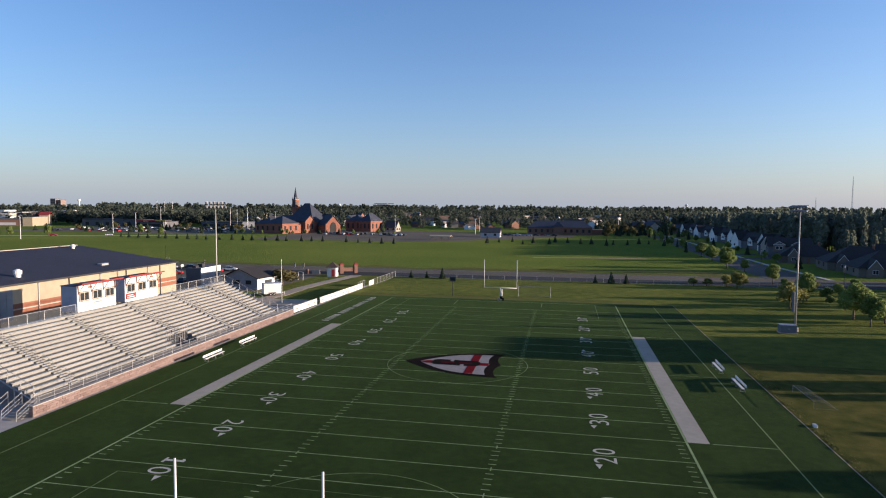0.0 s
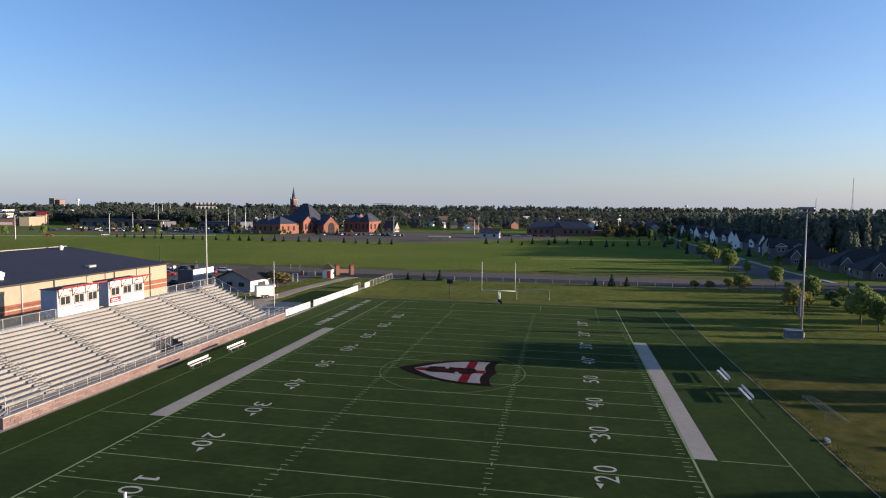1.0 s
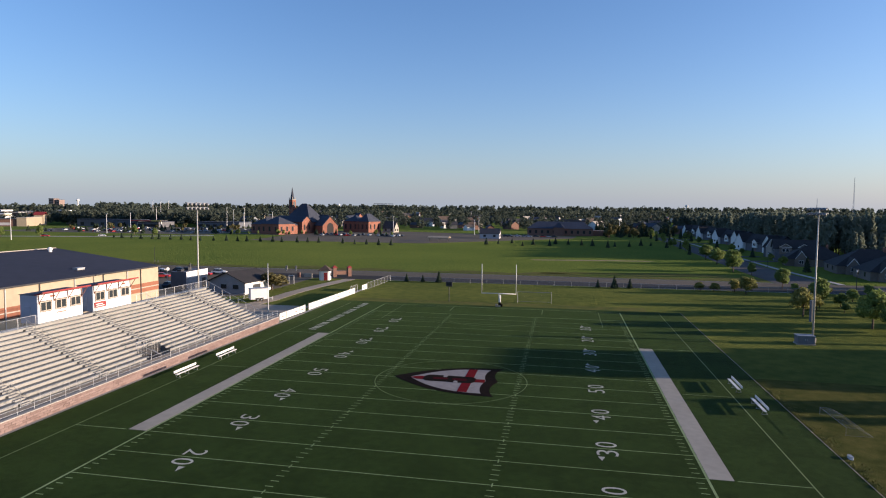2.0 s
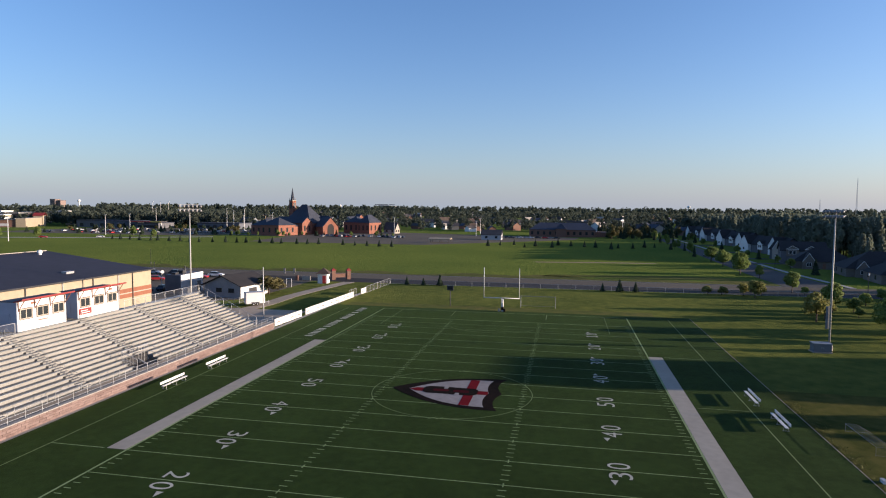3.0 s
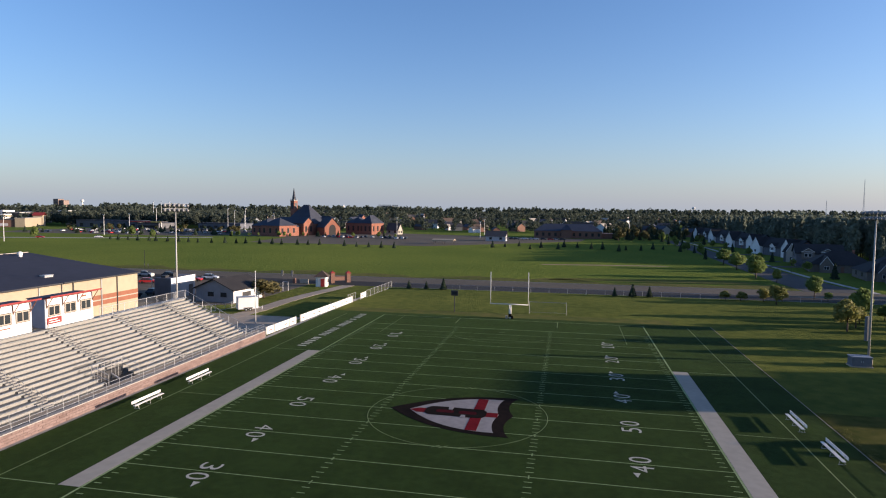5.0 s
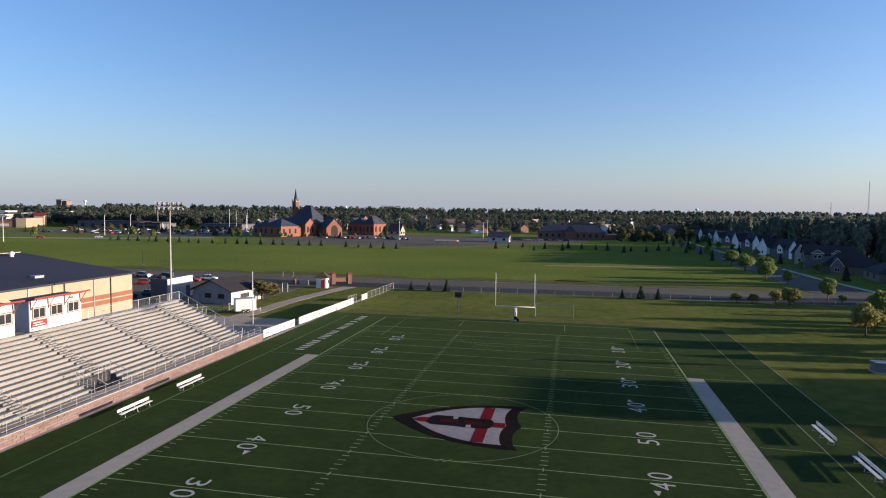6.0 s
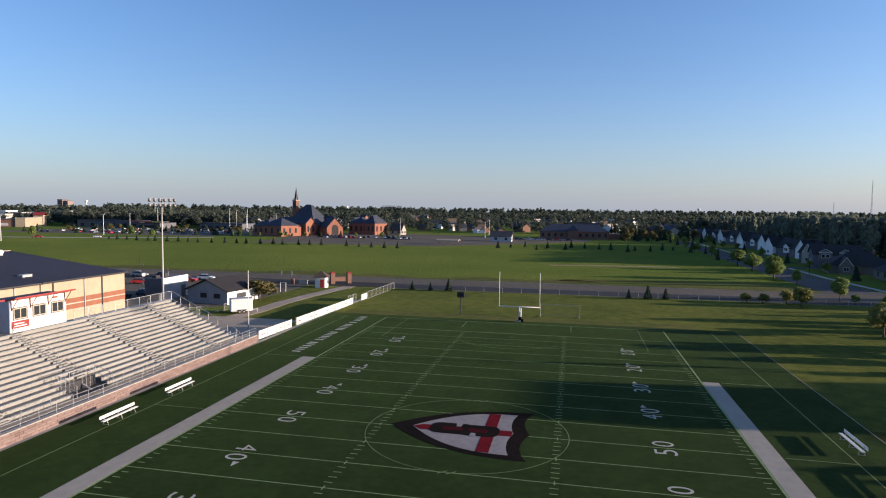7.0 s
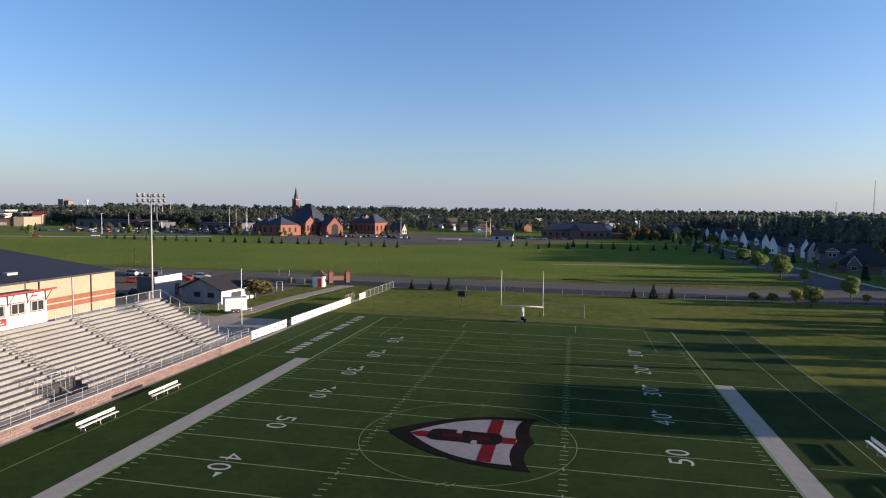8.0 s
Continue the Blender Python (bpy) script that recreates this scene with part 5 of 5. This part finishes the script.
    part("chimney", M().box(w * 0.2, d * 0.55, eave, w * 0.2 + 0.8, d * 0.55 + 0.8, ridge + 0.4), BROWNBRICK, h)
    return h


house(106.3, 202.2, -12, 16, 12, 5.2, 8.4, DARKSIDING, DARKROOF, "two-storey townhouse with cream-trimmed dormers and a pale garage door", dormers=(-4.0, 2.6), bay_m=BROWNSIDING, garage=-1.8)
house(104.2, 223, -42, 9, 10, 4.4, 7.6, DARKSIDING, DARKROOF, "narrow townhouse with one beige gable", (-0.5,), BEIGE, 2.2, 3.6)
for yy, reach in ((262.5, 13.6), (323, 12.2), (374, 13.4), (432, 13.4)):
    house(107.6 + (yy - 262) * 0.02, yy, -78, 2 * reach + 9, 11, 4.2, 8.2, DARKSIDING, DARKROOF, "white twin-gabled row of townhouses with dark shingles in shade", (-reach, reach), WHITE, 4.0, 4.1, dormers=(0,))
house(104.8, 177.6, -12, 20, 14, 2.7, 7.4, BROWNSIDING, DARKROOF, "low brown house with a wide dark roof", (-5,), BROWNSIDING, 2.1, 3.0, hip=True)
house(112.5, 150.5, -8, 22, 16, 2.7, 8.0, BROWNSIDING, DARKROOF, "low brown house with a broad dark roof", (-6.5, 0.5), BROWNSIDING, 2.0, 2.6, hip=True)
house(113.5, 130, -6, 22, 15, 2.7, 8.0, BROWNSIDING, DARKROOF, "low brown house under a broad dark roof by the wood", (-7,), BROWNSIDING, 2.0, 2.7, hip=True)
house(134, 170, -35, 20, 13, 3.2, 7.8, BROWNSIDING, DARKROOF, "brown house standing behind the street front", (0,))

far_w = [M().gable_wall(-7, 7, 0, 10, -0.1, 5, 8, "x").data("wall", mt) for mt in (WHITE, BEIGE, BROWNBRICK, GREYBLUE)]
far_r = [M().gable(-7, 7, 0, 10, 5, 8.3, 0.5, 0.2, "x").data("roof", mt) for mt in (GREYROOF, SLATE, BROWNROOF, BEIGE)]
rng = random.Random(11)
for k in range(330):
    a = radians(rng.uniform(-46, 14))
    dist = 560 + 1300 * rng.random() ** 1.3
    hx, hy = 13 + dist * math.sin(a), -78 + dist * math.cos(a)
    if hy < 470:
        continue
    h = thing("house", "distant house among the trees", "house", "distant houses", hx, hy, 0, rng.uniform(0, 180))
    h.scale = [rng.uniform(0.6, 1.2)] * 3
    part("wall", far_w[rng.randrange(4)], None, h)
    part("roof", far_r[rng.randrange(4)], None, h)
for k in range(190):
    a = radians(rng.uniform(-48, -40.5)) if k < 140 else radians(rng.uniform(-48, -20))
    dist = rng.uniform(820, 2500)
    b = thing("warehouse", "pale flat-roofed block on the skyline", "building", "distant blocks", 13 + dist * math.sin(a), -78 + dist * math.cos(a), 0, rng.uniform(-20, 20))
    w, d_, hh = rng.uniform(5, 16), rng.uniform(6, 14), rng.uniform(5, 10)
    part("wall", M().box(-w, -d_, -0.2, w, d_, hh), rng.choice((WHITE, BEIGE, BROWNBRICK, GREYBLUE, TAN)), b)
    part("roof", M().box(-w - 0.4, -d_ - 0.4, hh, w + 0.4, d_ + 0.4, hh + 0.8), rng.choice((GREYROOF, WHITE, SLATE)), b)
# PINKBLOCK puts the horizon haze into the colour of the first two
for x, y, w, hh, c in ((-1714, 1780, 10, 38, PINKBLOCK), (-1692, 1784, 6, 34, PINKBLOCK), (-720, 2400, 22, 27, BEIGE), (-690, 2420, 14, 25, WHITE), (-752, 2420, 12, 24, GREYBLUE)):
    b = thing("tower_block", "tall pale block on the horizon", "building", "horizon blocks", x, y)
    part("wall", M().box(-w, -12, -0.2, w, 12, hh), c, b)
    part("roof", M().box(-w - 0.5, -12.5, hh, w + 0.5, 12.5, hh + 1), GREYROOF, b)
    for k in range(5):
        part("window_band", M().box(-w + 2, -12.1, 6 + k * 6, w - 2, -12, 8.5 + k * 6), GLASS, b)
for x, y, hh in ((-1752, 1930, 40), (-837, 2200, 30), (448, 2300, 36)):
    t = thing("water_tower", "white water tower on the horizon", "water tower", "water towers", x, y)
    part("tank", M().tube((0, 0, hh - 9), (0, 0, hh - 5), 4, 6.5, 14).tube((0, 0, hh - 5), (0, 0, hh - 1), 6.5, 3.5, 14), WHITE, t)
    part("stem", M().tube((0, 0, -0.2), (0, 0, hh - 9), 2.2, 1.8, 10), WHITE, t)
for x, y, hh, r in ((661, 1500, 96, 0.42), (585, 1500, 48, 0.38)):
    t = thing("radio_mast", "thin grey lattice radio mast on the horizon", "mast", "radio masts", x, y)
    m = M()
    for k in range(3):
        c, s = math.cos(2.1 * k), math.sin(2.1 * k)
        m.tube((2.2 * c, 2.2 * s, -0.2), (0.3 * c, 0.3 * s, hh), r * 0.6, r * 0.3, 4)
    for k in range(int(hh / 5)):
        q = 2.2 * (1 - k * 5 / hh) + 0.3
        m.path([(q, 0, k * 5), (-q * 0.5, q * 0.87, k * 5 + 5), (-q * 0.5, -q * 0.87, k * 5), (q, 0, k * 5 + 5)], 0.12, 3)
    part("lattice", m, STEEL, t)


def lot_lamp(x, y, h=11.0, label="pale parking-lot lamp post"):
    t = thing("lamp_post", label, "lamp post", "lot lamps", x, y)
    part("pole", M().tube((0, 0, -0.1), (0, 0, h), 0.2, 0.12, 6), WHITE, t)
    part("lamp", M().box(-0.9, -0.2, h, 0.9, 0.2, h + 0.25), WHITE, t)


for x, y, h in ((-317, 244, 14.7), (-326, 336, 14.7), (-358, 404, 14.5), (-286, 470, 20), (-300, 475, 18), (-310, 480, 20), (-270, 440, 15), (-262, 480, 16), (-240, 470, 15), (-380, 470, 20),
                (-420, 520, 26), (-412, 522, 26), (-404, 524, 26), (-60, 470, 13), (-56, 415, 12), (58, 440, 14), (-128, 432, 14)):
    lot_lamp(x * FAR, y * FAR, h * FAR)
for x, y in ((86.6, 172), (89.5, 108.6), (74, 219)):
    t = thing("street_lamp", "dark lamp post with a small lantern on the shaded street", "street lamp", "street lamps", x, y)
    part("pole", M().tube((0, 0, -0.1), (0, 0, 4.6), 0.09, 0.06, 8), DARKSTEEL, t)
    part("lantern", M().tube((0, 0, 4.6), (0, 0, 5.2), 0.18, 0.26, 8), LAMPGLASS, t)
    part("cap", M().tube((0, 0, 5.2), (0, 0, 5.45), 0.3, 0.05, 8), DARKSTEEL, t)

for x, y, h, r in ((-127.2, 120.6, 6.0, 0.06), (-125.6, 120.2, 1.6, 0.05)):
    t = thing("sign_post", "thin post with a small white sign beside the road", "sign", "signs by the road", x, y)
    part("post", M().tube((0, 0, -0.1), (0, 0, h), r, n=6), DARKSTEEL, t)
    part("plate", M().box(-0.17, -0.1, 1.0, 0.17, -0.07, 1.6), BEIGE, t)
t = thing("round_sign", "pale round sign on a post at the lot's edge", "sign", x=-86.9, y=69.8)
part("post", M().tube((0, 0, -0.1), (0, 0, 4.6), 0.08, n=6), STEEL, t)
part("disc", M().tube((0.3, -0.1, 4.4), (0.36, -0.16, 4.4), 0.42, n=16), WHITE, t)

# ---------------- trees ----------------
for k in range(4):
    tree_kind(("broad", k), 8.0, 6.2 - 0.4 * k, 1.5, 800, 0.46, LEAF, seed=20 + k)
    tree_kind(("near", k), 8.0, 6.6 - 0.4 * k, 1.9, 4600, 0.21, LEAF, 7, lobes=15, seed=24 + k)
for k in range(2):
    tree_kind(("olive", k), 6.0, 5.0, 1.2, 1700, 0.22, OLIVELEAF, seed=34 + k)
    tree_kind(("yellow", k), 6.0, 5.0, 1.5, 1300, 0.24, LEAFYELLOW, seed=30 + k)
for k in range(3):
    tree_kind(("fir", k), 5.0, 2.6, 0.3, 750, 0.26, NEEDLE, 0, True, seed=40 + k)
for k in range(5):
    tree_kind(("wood", k), 20.0, 7.6 + k * 0.5, 1.6, 1100, 0.74, HAZEDWOODLEAF, 6, False, 22, seed=50 + k, toss=0.35)
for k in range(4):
    tree_kind(("edge", k), 20.0, 6.0 + k * 0.5, 1.6, 1750, 0.52, HAZEDWOODLEAF, 6, False, 30, seed=80 + k, toss=0.6)
    tree_kind(("slim", k), 20.0, 6.0 + k * 0.5, 1.6, 800, 0.66, HAZEDWOODLEAF, 6, False, 30, seed=90 + k, toss=0.6)
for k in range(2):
    tree_kind(("woodspruce", k), 18.0, 7.0, 1.0, 1000, 0.8, HAZEDWOODLEAF, 0, True, seed=70 + k)
    tree_kind(("spruce", k), 18.0, 6.5, 1.0, 800, 0.8, NEEDLE, 0, True, seed=60 + k)

for x, y, h, key, wide in ((67.0, 48.4, 7.2, ("near", 0), 1.05), (66.9, 41.3, 5.9, ("near", 1), 0.95), (69.8, 103.6, 5.8, ("near", 2), 1.0), (69.1, 149.2, 7.6, ("near", 0), 1.15), (70.8, 179.3, 6.4, ("near", 1), 1.3),
                           (71.3, 201, 6.4, ("near", 2), 1.35), (72.0, 138.7, 4.3, ("near", 3), 1.1), (71.3, 99.3, 2.3, ("near", 3), 1.6), (67.6, 73.1, 6.6, ("near", 2), 0.9), (69.7, 66.2, 2.4, ("near", 1), 1.1),
                           (72, 74, 3.2, ("near", 0), 1.2), (76, 70, 3.0, ("near", 3), 1.4), (74, 60, 3.2, ("near", 2), 1.3), (63, 68, 2.6, ("near", 1), 1.4), (86, 94, 3.0, ("near", 1), 1.4), (78.5, 84, 3.0, ("near", 0), 1.3)):
    plant_tree(key, x, y, h, group="young trees by the road", wide=wide)
for x, y, h, wide in ((59.7, 59.7, 5.6, 1.1), (62.6, 63.5, 4.0, 1.3), (65.5, 69, 3.2, 1.4), (47.8, 95.4, 2.2, 1.7), (51.0, 95.2, 2.2, 1.7), (56.0, 95.2, 3.3, 1.25), (57.6, 91.2, 4.5, 1.15), (60.5, 96.5, 3.2, 1.2),
                      (71, 45.5, 4.0, 1.2), (76, 92, 2.6, 1.3)):
    plant_tree(("yellow", int(h * 10) % 2), x, y, h, "small_tree", "small tree with yellowing autumn leaves", "tree", "yellowing trees", wide)
plant_tree(("olive", 0), -57.6, 69.2, 4.7, "small_tree", "spreading olive-brown tree beside the gate lawn", wide=2.2)
for x, y, h in ((-29.8, 95.0, 2.3), (-25.2, 95.1, 2.1), (-20.6, 95.0, 3.1), (22.2, 95.1, 2.2), (26.4, 95.0, 3.3), (30.4, 95.2, 2.7)):
    plant_tree(("fir", int(h * 10) % 3), x, y, h, "fir_sapling", "small dark conifer by the road fence", "conifer", "roadside conifers")
for k in range(20):
    t = k / 19
    plant_tree(("fir", k % 3), -263 + 140.5 * t + random.uniform(-1.4, 1.4), 268 - 28 * t + 21 * t * t + random.uniform(-1, 1), random.uniform(2.6, 3.9), "fir_tree", "dark conifer in a planted row", "conifer", "conifer row")
for k in range(5):
    t = k / 4
    plant_tree(("fir", k % 3), -108.5 + 31 * t + random.uniform(-0.8, 0.8), 258 - 13 * t + 5.6 * t * t, random.uniform(2.5, 3.5), "fir_tree", "dark conifer in a planted row by the lot", "conifer", "conifer row")
for k in range(16):
    plant_tree(("fir", k % 3), -28 + 6.4 * k + random.uniform(-2, 2), 278 + random.uniform(-12, 26), random.uniform(2.4, 4.4), "fir_tree", "dark conifer on the far lawn", "conifer", "far lawn conifers")
for x, y, h in ((-273, 301, 7.5), (-311, 263, 7.5), (-331, 254, 6.6), (-256, 299, 5.6)):
    plant_tree(("broad", int(h) % 4), x, y, h, label="dark roadside tree on the far lawn", group="roadside trees")
rng = random.Random(17)
for k in range(70):
    plant_tree(("olive", k % 2) if k % 3 == 0 else ("fir", k % 3), rng.uniform(-404, -237), rng.uniform(325, 449), rng.uniform(2.6, 5.2), label="dark tree among the cars of the distant lot", group="distant lot trees", wide=1.3)
# shrubs round the church
for k in range(22):
    x = -222 + 118 * random.random()
    plant_tree(("broad", k % 4) if k % 3 else ("fir", k % 3), x, (337 if x < -178 else 353) + random.uniform(-3, 3), random.uniform(2.2, 4.8), label="small tree before the church", group="church trees")
# street trees that shade the far lawn
for k in range(15):
    y = 226 + 13 * k + random.uniform(-3, 3)
    plant_tree(("broad", k % 4) if k % 3 else ("spruce", k % 2), 71.5 + 0.02 * k * 13 + random.uniform(-2.5, 1), y, random.uniform(4.2, 6.4), label="dark street tree in shade", group="street trees", wide=0.85)
for k in range(12):
    x, y = 95 + random.uniform(-2, 2), 156 + 21 * k + random.uniform(-4, 4)
    if k % 3:
        plant_tree(("near", k % 4), x, y, random.uniform(3.0, 5.0), label="dark leafy tree beside the houses", group="garden trees", wide=1.1)
    else:
        plant_tree(("spruce", k % 2), x, y, random.uniform(3.5, 5.5), "spruce", "dark spruce beside the houses", "conifer", "garden spruces", 1.25)

# the wood behind the houses
rng = random.Random(3)
for k in range(380):
    y = rng.uniform(18, 520)
    x = (148 if y < 185 else 126) + 46 * rng.random() ** 1.2 + (6 if y < 60 else 0)
    if 44 < y < 185:
        continue
    h = rng.uniform(15.5, 20.5) if y > 185 else rng.uniform(8.5, 17.5)
    # trees below y = 44 are out of view, kept to shade the field
    if 24 < y < 44:
        h = rng.uniform(18, 20.5)
    if 185 < y < 214:
        h = rng.uniform(11, 14)
    if 214 < y < 350:
        h = rng.uniform(19.5, 22)
    if y > 185 and x > 157:
        continue
    if k % 5 == 2:
        plant_tree(("woodspruce", k % 2), x, y, h * 0.98, "wood_spruce", "tall dark spruce at the edge of the wood", "tree", "wood behind the houses", rng.uniform(0.9, 1.2))
    else:
        plant_tree(("edge", k % 4) if y > 185 else ("slim", k % 4), x, y, h, "wood_tree", "tall dark tree at the edge of the wood", "tree", "wood behind the houses", rng.uniform(0.5, 0.85))
# unseen trees added to carry the shade on towards midfield
for k in range(90):
    x = rng.uniform(131, 148)
    plant_tree(("wood", k % 5), x, rng.uniform(13.0, 19.0) + 0.137 * (x - 44), (x - rng.uniform(7, 20)) * 0.1415, "shade_tree", "unseen tall tree added to shade the field", "tree", "trees east of the field", 1.1)
# unseen groups of slim trees added east of the lawns; each throws one long streak of shade (where it crosses x = 44,
# half its width, how far west it comes)
for mid, half, reach, n, x0 in ((31.6, 0.7, 19, 2, 120), (39.0, 0.6, 24, 2, 120), (47.8, 2.3, 10, 5, 120), (60.6, 2.0, 28, 4, 120), (64.2, 0.8, 44, 2, 120), (69.0, 1.1, 24, 2, 120), (77.5, 1.7, 34, 3, 120), (82.2, 0.9, 40, 2, 120),
                               (92.5, 7.0, 30, 12, 122), (90.6, 0.9, 14, 2, 122), (104, 3.0, 46, 4, 126), (135.5, 4.6, 2, 9, 140), (128.5, 1.4, -9, 6, 140), (201, 3.4, -38, 9, 156), (211, 6.0, -30, 10, 172), (228, 8.0, -26, 12, 180), (246, 8.0, -24, 12, 190), (152, 1.2, 40, 2, 140), (168, 6.0, 30, 10, 140)):
    for k in range(n):
        x = x0 + rng.uniform(0, 14)
        h = (x - reach - 26 * k / n) * 0.1418
        own = min(half, 2.2)
        plant_tree(("slim", k % 4), x, mid + (half - own) * (2 * (k + 0.5) / n - 1) + 0.137 * (x - 44), h, "shade_tree", "unseen slim tree added to streak the lawn with shade", "tree", "trees east of the field", own * 2 / (6.2 * h / 20))
for k in range(90):
    x = rng.uniform(121, 134)
    plant_tree(("edge", k % 4), x, rng.uniform(214, 345), rng.uniform(18.5, 22.2), "wood_tree", "tall dark tree at the edge of the wood", "tree", "wood behind the houses", rng.uniform(0.6, 0.95))
for k in range(60):
    plant_tree(("spruce", k % 2) if k % 3 else ("olive", k % 2), rng.uniform(40, 100), rng.uniform(378, 500), rng.uniform(5, 9), "garden_tree", "dark garden tree beyond the far lawn", "tree", "trees beyond the far lawn", 1.1)
# unseen brick block added to throw broad shade, and trees east of the lawn
BLOCK = (20.2, 33.2)
blk = thing("shade_block", "unseen brown brick block with a lower wing, added to shade the field", "building", x=112, y=0)
part("wall", M().box(0, BLOCK[0], -0.1, 14, BLOCK[1], 15.0), BROWNBRICK, blk)
part("roof", M().box(-0.3, BLOCK[0] - 0.3, 15.0, 14.3, BLOCK[1] + 0.3, 15.3), GREYROOF, blk)
part("low_wing", M().box(2, 15.8, -0.1, 12, BLOCK[0] - 0.01, 11.0).box(2, BLOCK[1] + 0.01, -0.1, 12, 36.7, 11.0), BROWNBRICK, blk)
for k in range(5):
    yy = BLOCK[0] + 1.6 + k * 2.45
    for z in (1.2, 4.8, 8.4, 12.0):
        w = part("window", M().box(-0.06, yy - 0.9, z, 0, yy + 0.9, z + 1.8), WHITE, blk)
        part("pane", M().box(-0.075, yy - 0.82, z + 0.08, -0.062, yy + 0.82, z + 1.72), GLASS, w)
# lone trees out of sight to the east, whose shadows fall on the field
for x, y, h in ((76, 2.5, 7.2), (82, 5.5, 8.5), (88, 1.0, 8.2), (78, -12, 6.0), (92, -20, 10.3), (95, -24, 10.8), (90, -26, 10), (99, -21, 11.2), (84, -34, 8), (108, -17, 8)):
    plant_tree(("wood", int(x) % 5), x, y, h, "shade_tree", "leafy tree east of the playing field", "tree", "trees east of the field")

# distant tree cover, from the church to the horizon
nrng = np.random.default_rng(8)


def canopy(name, label, n, a0, a1, d0, d1, h0, h1, quads, power=1.0, avoid=()):
    out = []
    for k in range(n):
        a, dd = radians(nrng.uniform(a0, a1)), d0 + (d1 - d0) * nrng.random() ** power
        x, y = 13 + dd * math.sin(a), -78 + dd * math.cos(a)
        if y < 455 and a < 0.15 or any(x0 < x < x1 and y0 < y < y1 for x0, x1, y0, y1 in avoid):
            continue
        h = nrng.uniform(h0, h1)
        q = crown_quads(nrng, h, h * nrng.uniform(0.55, 0.8), h * 0.06, quads, h * 0.9 / math.sqrt(quads) * 0.8, 6, 0.75)
        out.append(q + np.array([x, y, 0]))
    ob = part(name, quad_mesh(name, np.concatenate(out), HAZEDFARLEAF), None)
    return tagged(ob, label, "trees", kind="stuff")


BUILT = ((-246, -94, 338, 445), (-20, 50, 375, 440), (-415, -233, 320, 470), (-575, -418, 358, 445), (80, 130, 0, 430), (-175, 25, 262, 398), (-60, 40, 0, 445))
canopy("far_trees", "suburban tree cover among distant houses", 900, -47, 15, 560, 950, 6.5, 12.5, 220, avoid=BUILT)
canopy("far_trees", "dense dark wood beyond the distant parking lot", 420, -44, -29, 640, 800, 12, 18, 300)
canopy("far_trees", "distant suburban trees towards the horizon", 1300, -38, 24, 900, 1700, 10, 18, 70)
canopy("far_trees", "wooded horizon line in the distance", 1100, -40, 27, 1700, 2600, 18, 30, 50)
canopy("far_trees", "sparse trees among distant shops", 260, -49, -40, 700, 2000, 6, 12, 36)
canopy("far_trees", "low wooded skyline beyond the distant shops", 420, -51, -37, 1250, 1700, 14, 22, 36)
canopy("far_trees", "dark wood beyond the row of houses", 320, 10, 21, 560, 900, 13, 19, 110)

# weeds along the turf's edge
wq = []
for k in range(260):
    yy = nrng.uniform(-45, 5)
    p = np.stack([36.55 + np.abs(nrng.normal(0, 0.35, 6)) + (0.8 if nrng.random() < 0.2 else 0), yy + nrng.normal(0, 0.25, 6), nrng.uniform(-0.03, 0.1, 6)], 1)
    wq.append(leaf_quads(nrng, p, 0.05, np.tile([1.0, 0, 0.6], (6, 1))))
tagged(part("weeds", quad_mesh("weeds", np.concatenate(wq), WEED), None), "unmown weeds along the edge of the turf", "weeds", kind="stuff")

# the blocks of the wall under the stands
block_mesh = M().box(0, 0.012, 0.01, 0.05, 0.788, 0.24).data("block", PINKPIECE)
half_mesh = M().box(0, 0.012, 0.01, 0.05, 0.388, 0.24).data("block", PINKPIECE)
for row in range(4):
    y, k = -29.35, 0
    while y < 29.29:
        short = row % 2 == 1 and k == 0 or y + 0.8 > 29.31
        ob = part("block", half_mesh if short else block_mesh, None, wall)
        ob.location = (-36.6 + 0.006 * ((k * 7 + row * 3) % 3 - 1), y, row * 0.25)
        y, k = y + (0.4 if short else 0.8), k + 1
